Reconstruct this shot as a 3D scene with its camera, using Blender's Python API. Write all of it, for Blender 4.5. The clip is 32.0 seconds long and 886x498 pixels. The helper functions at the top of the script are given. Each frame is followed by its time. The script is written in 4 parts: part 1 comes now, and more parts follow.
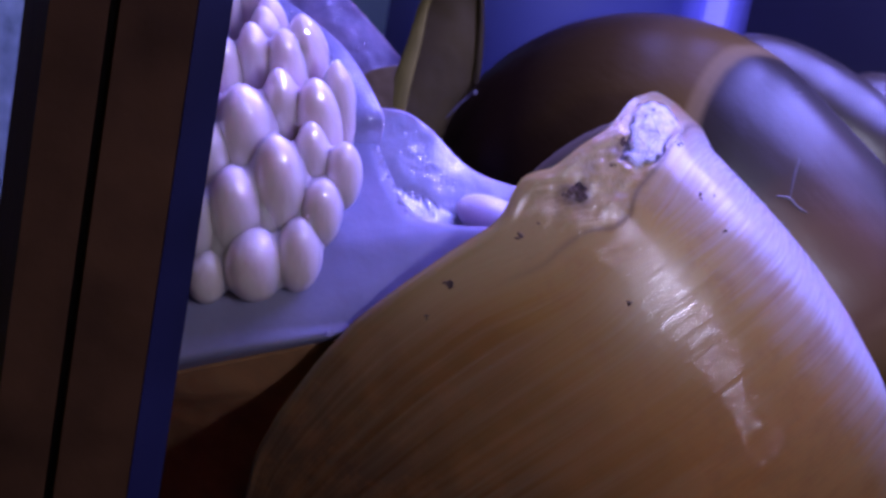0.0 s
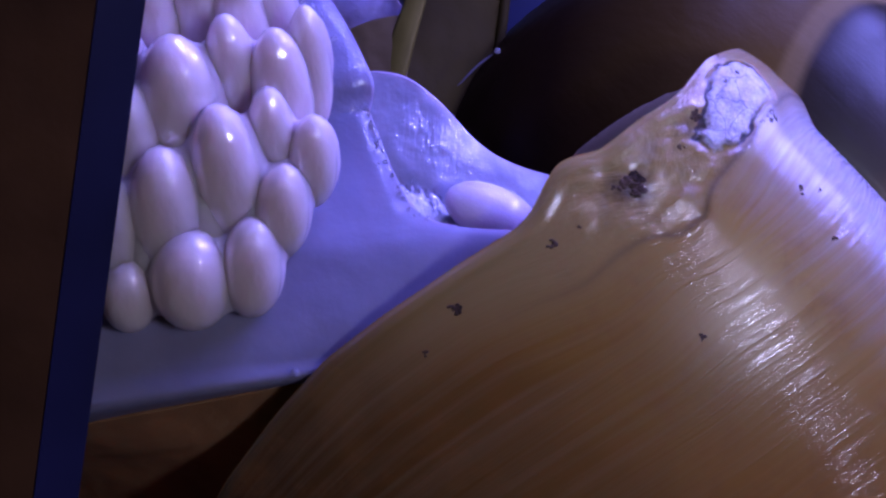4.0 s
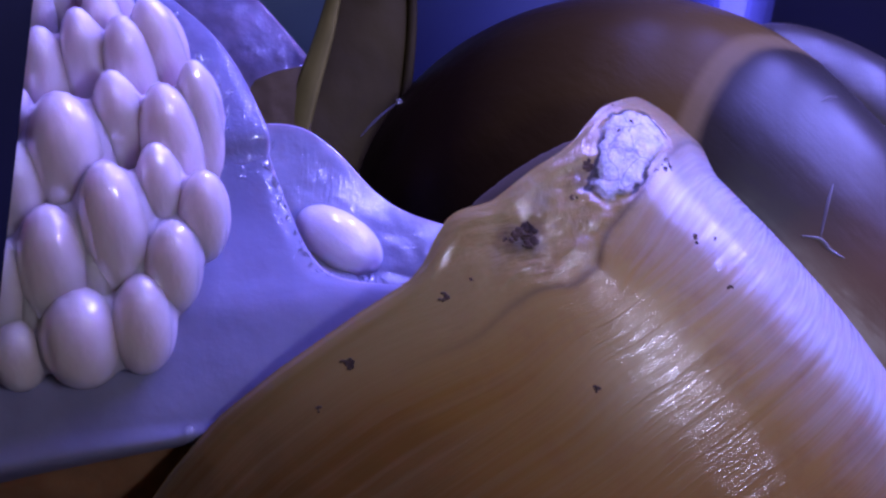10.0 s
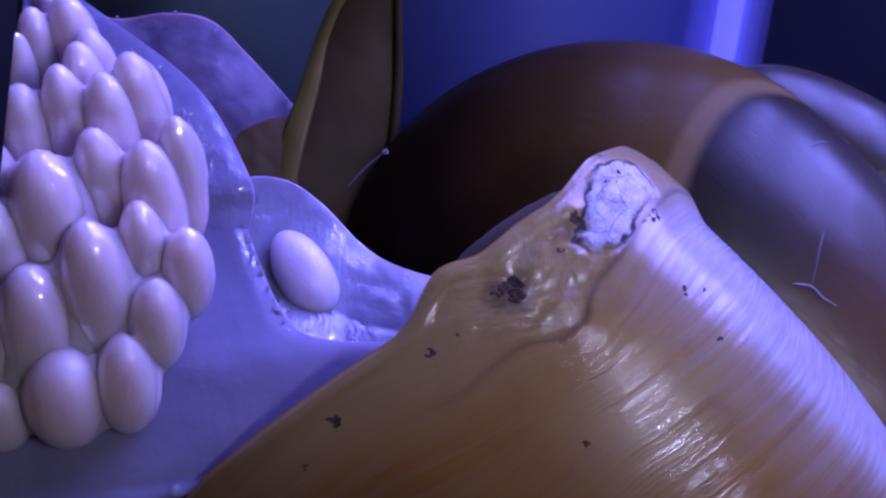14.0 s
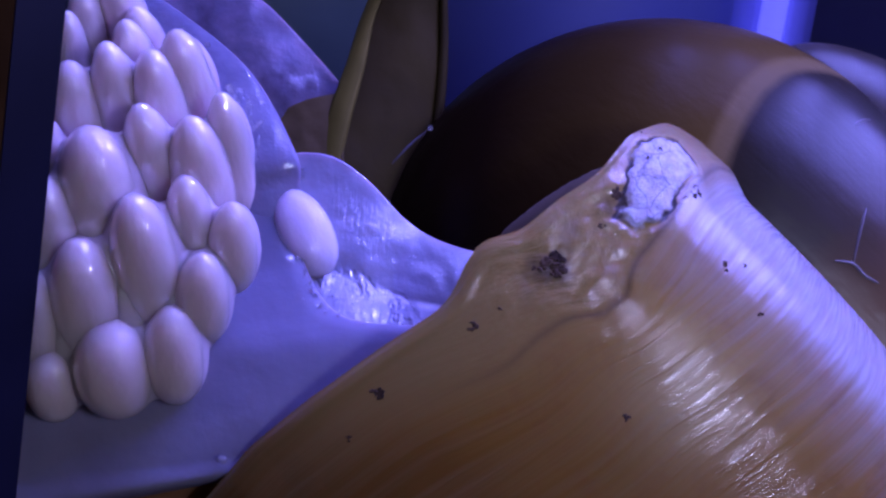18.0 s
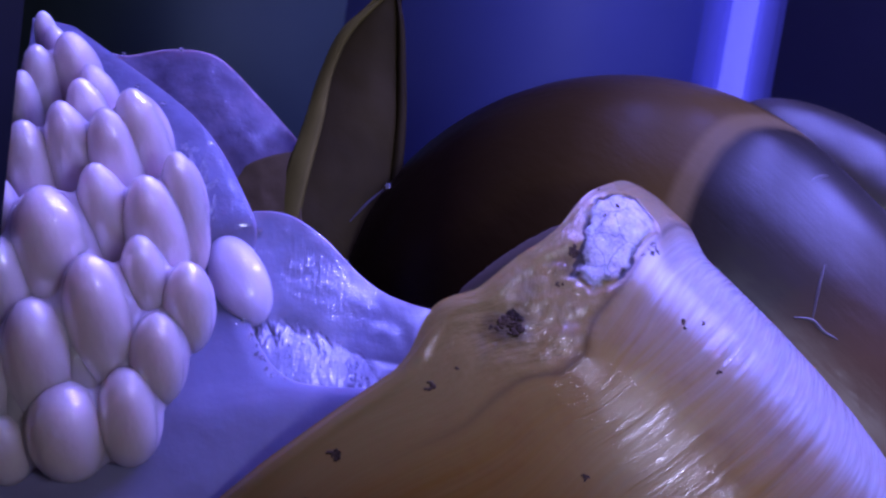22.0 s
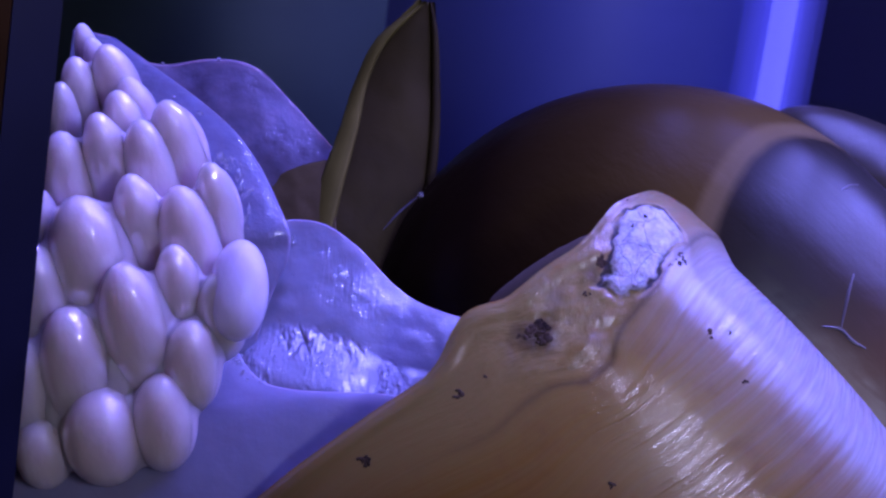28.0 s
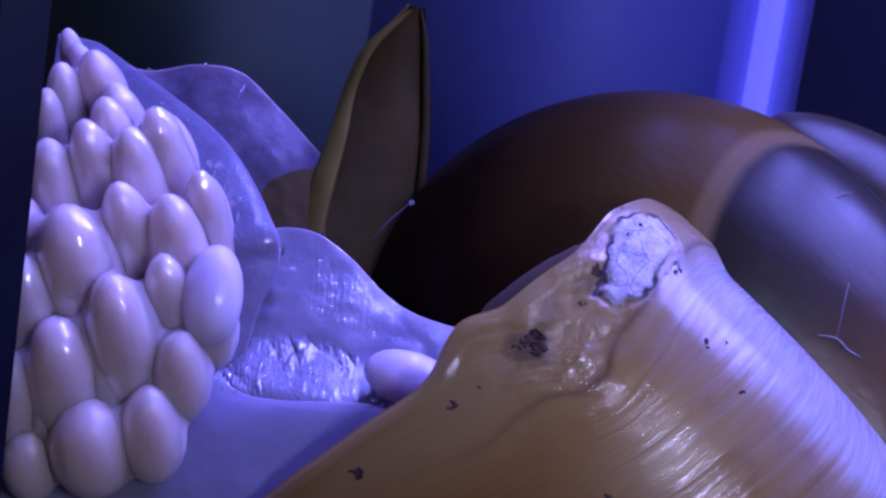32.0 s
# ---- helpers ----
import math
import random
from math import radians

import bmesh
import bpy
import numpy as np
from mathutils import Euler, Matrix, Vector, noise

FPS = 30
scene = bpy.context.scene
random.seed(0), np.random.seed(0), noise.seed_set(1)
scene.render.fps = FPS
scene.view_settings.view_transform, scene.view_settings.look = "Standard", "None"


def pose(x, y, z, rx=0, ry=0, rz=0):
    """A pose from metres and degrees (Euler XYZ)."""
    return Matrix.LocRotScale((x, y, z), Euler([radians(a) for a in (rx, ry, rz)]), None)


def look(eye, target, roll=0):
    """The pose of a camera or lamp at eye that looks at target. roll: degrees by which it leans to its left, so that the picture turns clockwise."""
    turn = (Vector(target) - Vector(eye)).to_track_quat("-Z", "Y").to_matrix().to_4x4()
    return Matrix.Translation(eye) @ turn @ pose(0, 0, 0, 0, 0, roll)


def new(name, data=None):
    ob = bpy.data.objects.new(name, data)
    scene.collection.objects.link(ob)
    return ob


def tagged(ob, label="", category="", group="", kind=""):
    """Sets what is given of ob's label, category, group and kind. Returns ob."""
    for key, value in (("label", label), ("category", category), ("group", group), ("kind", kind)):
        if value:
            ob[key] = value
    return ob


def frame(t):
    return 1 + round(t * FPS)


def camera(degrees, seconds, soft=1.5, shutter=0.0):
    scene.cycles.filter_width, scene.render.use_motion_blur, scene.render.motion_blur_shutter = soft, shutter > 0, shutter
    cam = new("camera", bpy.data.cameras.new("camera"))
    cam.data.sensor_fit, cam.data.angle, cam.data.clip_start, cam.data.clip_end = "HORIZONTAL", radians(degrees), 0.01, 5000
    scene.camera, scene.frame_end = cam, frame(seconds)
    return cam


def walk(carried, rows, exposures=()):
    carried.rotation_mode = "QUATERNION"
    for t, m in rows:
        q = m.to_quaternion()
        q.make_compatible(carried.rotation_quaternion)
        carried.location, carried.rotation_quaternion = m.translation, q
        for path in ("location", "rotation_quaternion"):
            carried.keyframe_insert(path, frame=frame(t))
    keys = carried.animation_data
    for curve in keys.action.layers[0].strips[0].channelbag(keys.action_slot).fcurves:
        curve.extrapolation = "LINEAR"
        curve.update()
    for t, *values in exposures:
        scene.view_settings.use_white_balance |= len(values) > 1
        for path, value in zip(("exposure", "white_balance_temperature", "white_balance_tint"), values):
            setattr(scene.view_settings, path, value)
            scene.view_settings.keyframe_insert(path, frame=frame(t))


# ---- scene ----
# Lengths below are written in millimetres and turned into metres by MM.
MM = 0.001
FIELD = 30.0
# seconds, eye (mm), point looked at (mm), roll
PATH = [
    (0, (-6.833, -83.880, 151.076), (-4.484, -25.267, 138.467), 10.396),
    (0.5, (-5.379, -83.886, 151.257), (-3.752, -25.169, 139.021), 10.106),
    (1, (-4.694, -83.603, 152.332), (-3.275, -24.909, 139.965), 9.973),
    (1.5, (-4.357, -83.555, 151.389), (-3.542, -24.829, 139.114), 9.919),
    (2, (-4.086, -78.125, 149.451), (-3.583, -19.261, 137.837), 9.775),
    (2.5, (-3.094, -72.149, 149.608), (-2.332, -13.391, 137.490), 10.115),
    (3, (-3.093, -71.287, 150.177), (-1.235, -12.524, 138.196), 10.034),
    (3.5, (-3.831, -61.256, 148.211), (-2.143, -2.745, 135.032), 10.266),
    (4, (-4.356, -61.589, 147.746), (-3.815, -3.149, 134.164), 10.325),
    (4.5, (-2.901, -61.497, 147.717), (-2.905, -2.855, 135.023), 9.953),
    (6.5, (-2.575, -61.138, 147.976), (-3.167, -2.517, 135.200), 9.789),
    (7, (-2.593, -61.698, 147.328), (-4.467, -3.049, 134.804), 9.675),
    (7.5, (-2.412, -61.839, 147.112), (-3.892, -3.187, 134.553), 9.757),
    (8, (-1.590, -61.415, 148.008), (-2.848, -2.720, 135.628), 9.505),
    (8.5, (-1.806, -61.264, 147.902), (-2.452, -2.590, 135.373), 9.630),
    (9, (-1.178, -61.154, 148.185), (-1.937, -2.570, 135.249), 9.596),
    (9.5, (-1.173, -61.030, 148.580), (-1.016, -2.403, 135.819), 9.689),
    (10, (-0.711, -60.881, 148.968), (-0.155, -2.165, 136.633), 9.564),
    (10.5, (-0.601, -60.370, 149.373), (0.519, -1.584, 137.418), 9.461),
    (11, (-0.399, -60.398, 149.072), (0.790, -1.743, 136.495), 9.367),
    (11.5, (-1.036, -60.438, 148.803), (-0.203, -1.891, 135.703), 9.506),
    (12, (-0.724, -60.264, 149.719), (-0.672, -1.627, 137.004), 9.135),
    (12.5, (-0.347, -60.063, 150.135), (-0.038, -1.236, 138.332), 8.972),
    (13, (0.003, -60.000, 149.999), (0.005, -1.311, 137.524), 9.000),
    (13.5, (-0.231, -59.915, 150.090), (-0.017, -1.159, 137.940), 9.009),
    (14, (-0.284, -60.015, 150.117), (0.045, -1.145, 138.535), 8.877),
    (14.5, (-1.302, -60.292, 149.319), (-1.640, -1.603, 136.846), 9.018),
    (16.5, (0.176, -60.065, 150.062), (-0.813, -1.390, 137.563), 8.927),
    (17, (0.357, -60.141, 150.739), (-0.771, -1.475, 138.210), 8.832),
    (17.5, (-0.127, -60.228, 150.093), (-1.020, -1.486, 137.903), 8.944),
    (18, (0.112, -60.789, 150.044), (-1.329, -2.119, 137.568), 8.746),
    (18.5, (0.130, -60.738, 149.999), (-1.651, -2.009, 137.843), 8.850),
    (19, (0.805, -60.589, 149.830), (-0.811, -1.637, 138.785), 8.621),
    (19.5, (1.151, -60.376, 150.448), (-0.499, -1.565, 138.677), 8.581),
    (20, (1.155, -60.278, 150.340), (-0.126, -1.526, 138.236), 8.642),
    (20.5, (1.331, -60.292, 150.665), (0.035, -1.484, 138.836), 8.591),
    (21, (1.094, -60.340, 150.357), (-0.724, -1.440, 139.062), 8.607),
    (21.5, (1.223, -60.307, 150.739), (0.275, -1.188, 140.536), 8.677),
    (22, (0.637, -60.311, 150.355), (-0.093, -1.250, 139.810), 8.594),
    (22.5, (0.077, -60.867, 150.645), (-2.160, -2.101, 138.747), 8.499),
    (23, (0.450, -60.544, 150.475), (-2.098, -1.525, 139.976), 8.550),
    (23.5, (0.962, -60.535, 150.698), (-1.492, -1.573, 139.862), 8.351),
    (24, (1.027, -60.110, 150.427), (-0.876, -1.088, 139.803), 8.367),
    (24.5, (1.091, -60.305, 150.629), (-0.777, -1.355, 139.607), 8.463),
    (25, (0.882, -60.528, 150.653), (-1.171, -1.609, 139.503), 8.485),
    (25.5, (1.051, -60.593, 150.830), (-1.391, -1.585, 140.245), 8.415),
    (27.5, (1.567, -61.097, 151.007), (-1.368, -2.105, 140.456), 8.289),
    (28, (1.457, -61.040, 151.209), (-1.141, -2.119, 140.187), 8.410),
    (28.5, (1.128, -60.895, 150.781), (-1.349, -2.021, 139.484), 8.510),
    (29, (1.628, -60.939, 151.243), (-1.096, -2.060, 140.026), 8.383),
    (29.5, (1.874, -60.790, 151.322), (-0.591, -1.714, 141.130), 8.355),
    (30, (2.150, -60.720, 151.702), (0.052, -1.661, 141.327), 8.303),
    (30.5, (1.828, -60.743, 151.728), (-0.093, -1.678, 141.354), 8.334),
    (31, (1.262, -60.996, 151.242), (-1.208, -2.153, 139.780), 8.449),
    (31.5, (1.216, -60.841, 151.190), (-1.559, -1.899, 140.321), 8.401),
    (32, (0.590, -60.244, 151.120), (-1.019, -1.234, 140.388), 8.595),
]


def mm(p):
    return Vector(p) * MM


cam = camera(FIELD, 32.0, soft=2.4)
walk(cam, [(t, look(mm(eye), mm(target), roll)) for t, eye, target, roll in PATH], [
    (0, 0.50, 6350, 13), (2, 0.34, 6150, 14), (3, 0.18, 5980, 14), (4, 0.17, 6080, 13), (9, 0.31, 6130, 13), (13, -0.01, 5880, 16), (24, -0.07, 5750, 18), (32, -0.08, 5720, 18)])
cam.data.dof.use_dof = True
cam.data.dof.focus_distance = 0.067
cam.data.dof.aperture_fstop = 150.0

RIGHT, DOWN, AWAY = Vector((0.9877, 0.0325, 0.1530)), Vector((0.1564, -0.2054, -0.9661)), Vector((0.0000, 0.9781, -0.2079))
VIEW = Matrix((RIGHT, DOWN, AWAY)).transposed()

# ---- world and light ----
world = bpy.data.worlds.new("dim_room")
scene.world = world
world.use_nodes = True
wn = world.node_tree.nodes
wn["Background"].inputs["Color"].default_value = (1.0, 0.80, 0.62, 1)
wn["Background"].inputs["Strength"].default_value = 0.036


def frame_of(axis, front):
    """A turn whose z lies along axis and whose y points to front."""
    z = Vector(axis).normalized()
    y = (Vector(front) - Vector(front).dot(z) * z).normalized()
    return Matrix((y.cross(z), y, z)).transposed()


def area_lamp(name, eye, target, sx, sy, watts, color):
    data = bpy.data.lights.new(name, "AREA")
    data.shape, data.size, data.size_y, data.energy, data.color = "RECTANGLE", sx * MM, sy * MM, watts, color
    ob = new(name, data)
    ob.matrix_world = look(mm(eye), mm(target))
    return ob


# four rows of violet-blue diodes in the aquarium's light bar, running back from the camera
AIM = Vector((0.00, 2.60, 136.69))
BAR = AIM + (RIGHT * 0.44 - DOWN * 0.89 - AWAY * 0.08) * 110
for k in range(4):
    eye = BAR + (RIGHT * 0.88 + DOWN * 0.47) * (28 * (k - 1))
    turn = frame_of(eye - AIM, AWAY)
    lamp = area_lamp("aquarium_light_row", eye, AIM, 1.5, 120, 0.185, (0.25, 0.23, 1.0))
    lamp.matrix_world = Matrix.Translation(mm(eye)) @ turn.to_4x4()
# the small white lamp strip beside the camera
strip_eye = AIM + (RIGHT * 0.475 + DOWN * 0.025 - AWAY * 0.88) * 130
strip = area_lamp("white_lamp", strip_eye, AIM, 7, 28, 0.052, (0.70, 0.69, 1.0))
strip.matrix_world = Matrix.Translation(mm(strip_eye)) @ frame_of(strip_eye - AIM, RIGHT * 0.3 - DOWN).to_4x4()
scene.view_settings.exposure = 0.0


# ---- materials ----
def material(name):
    m = bpy.data.materials.new(name)
    m.use_nodes = True
    nt = m.node_tree
    return m, nt, nt.nodes["Principled BSDF"]


def node(nt, kind, **values):
    n = nt.nodes.new(kind)
    for key, value in values.items():
        n.inputs[key.replace("_", " ")].default_value = value
    return n


def noise_tex(nt, scale, detail=4.0, rough=0.55):
    co = nt.nodes.new("ShaderNodeTexCoord")
    n = node(nt, "ShaderNodeTexNoise", Scale=scale, Detail=detail, Roughness=rough)
    nt.links.new(co.outputs["Object"], n.inputs["Vector"])
    return n


def ramp(nt, fac, stops):
    r = nt.nodes.new("ShaderNodeValToRGB")
    while len(r.color_ramp.elements) < len(stops):
        r.color_ramp.elements.new(0.5)
    for e, (pos, col) in zip(r.color_ramp.elements, stops):
        e.position, e.color = pos, (*col, 1)
    nt.links.new(fac, r.inputs["Fac"])
    return r


def bump(nt, bsdf, height, strength, distance):
    b = node(nt, "ShaderNodeBump", Strength=strength, Distance=distance)
    nt.links.new(height, b.inputs["Height"])
    prev = bsdf.inputs["Normal"].links
    if prev:
        nt.links.new(prev[0].from_socket, b.inputs["Normal"])
    nt.links.new(b.outputs["Normal"], bsdf.inputs["Normal"])
    nt.links.new(b.outputs["Normal"], bsdf.inputs["Coat Normal"])
    return b


def mottled(name, a, b, scale, rough=0.5, bump_scale=None, bump_mm=0.03, sss=0.0, sss_mm=1.0, coat=0.0, detail=5.0):
    m, nt, bs = material(name)
    n = noise_tex(nt, scale, detail)
    r = ramp(nt, n.outputs["Fac"], [(0.3, a), (0.7, b)])
    nt.links.new(r.outputs["Color"], bs.inputs["Base Color"])
    bs.inputs["Roughness"].default_value = rough
    if bump_scale:
        bump(nt, bs, noise_tex(nt, bump_scale).outputs["Fac"], 1.0, bump_mm * MM)
    if sss:
        bs.inputs["Subsurface Weight"].default_value = sss
        bs.inputs["Subsurface Scale"].default_value = sss_mm * MM
        bs.inputs["Subsurface Radius"].default_value = (1.0, 0.6, 0.45)
    if coat:
        bs.inputs["Coat Weight"].default_value = coat
        bs.inputs["Coat Roughness"].default_value = 0.04
    return m


EGG = mottled("egg_skin", (0.50, 0.385, 0.35), (0.66, 0.535, 0.49), 700, 0.42, 900, 0.10, 0.95, 2.6, 0.9)
EGG.node_tree.nodes["Principled BSDF"].inputs["Coat Roughness"].default_value = 0.065
EGG.node_tree.nodes["Principled BSDF"].inputs["Specular IOR Level"].default_value = 0.55
EGG.node_tree.nodes["Principled BSDF"].inputs["Coat IOR"].default_value = 2.2
FOOT = mottled("foot_skin", (0.16, 0.148, 0.222), (0.21, 0.196, 0.285), 300, 0.5, 1400, 0.03, 0.4, 1.2, 0.6)
FOOT.node_tree.nodes["Principled BSDF"].inputs["Specular IOR Level"].default_value = 0.25
WET = mottled("wet_skin", (0.185, 0.177, 0.25), (0.25, 0.238, 0.325), 450, 0.3, 1000, 0.05, 0.4, 1.2, 0.9)
MANTLE = mottled("mantle_skin", (0.056, 0.054, 0.09), (0.14, 0.132, 0.195), 520, 0.55, 900, 0.12, 0.4, 1.2, 0.45)
MANTLE.node_tree.nodes["Principled BSDF"].inputs["Specular IOR Level"].default_value = 0.2
LOBE = mottled("lobe_skin", (0.055, 0.044, 0.07), (0.125, 0.105, 0.15), 750, 0.5, 700, 0.12, 0.4, 1.2, 0.08)
BROWN_SKIN = mottled("brown_skin", (0.15, 0.07, 0.03), (0.26, 0.13, 0.055), 260, 0.5, 700, 0.10, 0.6, 3.0)
BROWN_SKIN.node_tree.nodes["Principled BSDF"].inputs["Specular IOR Level"].default_value = 0.2


def mixed(nt, fac, a, b):
    n = nt.nodes.new("ShaderNodeMix")
    n.data_type = "RGBA"
    for sock, val in ((n.inputs["Factor"], fac), (n.inputs["A"], a), (n.inputs["B"], b)):
        if isinstance(val, (tuple, float)):
            sock.default_value = (*val, 1) if isinstance(val, tuple) else val
        else:
            nt.links.new(val, sock)
    return n.outputs["Result"]


def scaled(nt, socket, factors):
    m = nt.nodes.new("ShaderNodeMapping")
    m.inputs["Scale"].default_value = factors
    nt.links.new(socket, m.inputs["Vector"])
    return m.outputs["Vector"]


def math_node(nt, op, a, b=None):
    n = nt.nodes.new("ShaderNodeMath")
    n.operation = op
    for sock, val in zip(n.inputs, (a, b)):
        if isinstance(val, (int, float)):
            sock.default_value = val
        elif val is not None:
            nt.links.new(val, sock)
    return n.outputs["Value"]


def near(nt, centre, inner, outer, wobble=0.6, scale=900):
    """1 inside a ragged patch round centre (mm), 0 outside."""
    co = nt.nodes.new("ShaderNodeTexCoord")
    d = nt.nodes.new("ShaderNodeVectorMath")
    d.operation = "DISTANCE"
    nt.links.new(co.outputs["Object"], d.inputs[0])
    d.inputs[1].default_value = mm(centre)
    n = noise_tex(nt, scale, 6)
    far = math_node(nt, "ADD", d.outputs["Value"], math_node(nt, "MULTIPLY", math_node(nt, "SUBTRACT", n.outputs["Fac"], 0.5), wobble * 4 * MM))
    m = nt.nodes.new("ShaderNodeMapRange")
    m.inputs["From Min"].default_value, m.inputs["From Max"].default_value = outer * MM, inner * MM
    nt.links.new(far, m.inputs["Value"])
    return m.outputs["Result"]


def sparkling(m, across, along, size, cover, folded=1.0):
    """Wet wrinkles that glint where the two ramps (across and along the sheet) allow it."""
    nt = m.node_tree
    bs = nt.nodes["Principled BSDF"]
    uvn = nt.nodes.new("ShaderNodeUVMap")
    uvn.uv_map = "sheet"
    sep = nt.nodes.new("ShaderNodeSeparateXYZ")
    nt.links.new(uvn.outputs["UV"], sep.inputs["Vector"])
    shake = math_node(nt, "MULTIPLY", math_node(nt, "SUBTRACT", noise_tex(nt, 500, 3).outputs["Fac"], 0.5), 0.12)
    grey = lambda stops: [(p, (v, v, v)) for p, v in stops]
    a = ramp(nt, math_node(nt, "ADD", sep.outputs["X"], shake), grey(across))
    b = ramp(nt, sep.outputs["Y"], grey(along))
    c = ramp(nt, noise_tex(nt, 420, 2).outputs["Fac"], grey([(cover, 0), (cover + 0.12, 1)]))
    mask = math_node(nt, "MULTIPLY", math_node(nt, "MULTIPLY", a.outputs["Color"], b.outputs["Color"]), c.outputs["Color"])
    ribs = node(nt, "ShaderNodeTexNoise", Scale=1.0, Detail=2.0, Roughness=0.5)
    nt.links.new(scaled(nt, uvn.outputs["UV"], (8, 50, 1)), ribs.inputs["Vector"])
    both = math_node(nt, "ADD", math_node(nt, "ADD", math_node(nt, "MULTIPLY", math_node(nt, "SUBTRACT", ribs.outputs["Fac"], 0.5), folded), 0.5), noise_tex(nt, 1000, 2).outputs["Fac"])
    # the wrinkles lie in the film of water, not in the flesh under it
    film = node(nt, "ShaderNodeBump", Strength=1.0, Distance=size * MM)
    nt.links.new(math_node(nt, "MULTIPLY", math_node(nt, "SUBTRACT", both, 1.0), mask), film.inputs["Height"])
    nt.links.new(bs.inputs["Normal"].links[0].from_socket, film.inputs["Normal"])
    nt.links.new(film.outputs["Normal"], bs.inputs["Coat Normal"])
    nt.links.new(math_node(nt, "MULTIPLY", math_node(nt, "ADD", math_node(nt, "MULTIPLY", b.outputs["Color"], 0.88), 0.12), bs.inputs["Coat Weight"].default_value), bs.inputs["Coat Weight"])
    bs.inputs["Coat IOR"].default_value = 1.7
    bs.inputs["Coat Roughness"].default_value = 0.022


sparkling(WET, [(0.06, 0), (0.12, 1), (0.33, 1), (0.40, 0.1), (0.47, 0.15), (0.52, 1), (0.76, 1), (0.82, 0)], [(0.0, 1), (0.52, 1), (0.68, 0)], 0.34, 0.40, 0.8)
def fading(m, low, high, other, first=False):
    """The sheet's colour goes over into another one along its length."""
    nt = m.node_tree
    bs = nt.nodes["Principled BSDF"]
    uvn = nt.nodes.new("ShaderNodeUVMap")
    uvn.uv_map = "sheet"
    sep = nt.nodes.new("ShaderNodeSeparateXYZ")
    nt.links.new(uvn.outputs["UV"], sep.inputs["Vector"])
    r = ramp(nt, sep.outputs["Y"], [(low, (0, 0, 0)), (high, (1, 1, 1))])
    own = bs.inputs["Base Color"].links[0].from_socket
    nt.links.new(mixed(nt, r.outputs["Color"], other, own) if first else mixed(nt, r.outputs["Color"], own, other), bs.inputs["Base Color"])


# the fold dims towards the shell lip by colour, shade painted in
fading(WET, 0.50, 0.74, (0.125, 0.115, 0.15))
# painted shading at the seam: foot's top darkened, mantle's lower end lightened
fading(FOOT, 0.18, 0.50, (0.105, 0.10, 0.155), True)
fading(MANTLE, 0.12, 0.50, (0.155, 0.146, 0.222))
sparkling(MANTLE, [(0.55, 0), (0.64, 1), (0.88, 1), (0.97, 0)], [(0.0, 1), (0.42, 1), (0.55, 0)], 0.16, 0.50, 0.2)
sparkling(FOOT, [(0.66, 0), (0.80, 1), (1.0, 1)], [(0.0, 1), (0.16, 1), (0.26, 0)], 0.26, 0.48, 0.5)
sparkling(LOBE, [(0.0, 0.8), (0.3, 0.8), (0.6, 0)], [(0.0, 1), (1.0, 1)], 0.12, 0.66, 0.0)


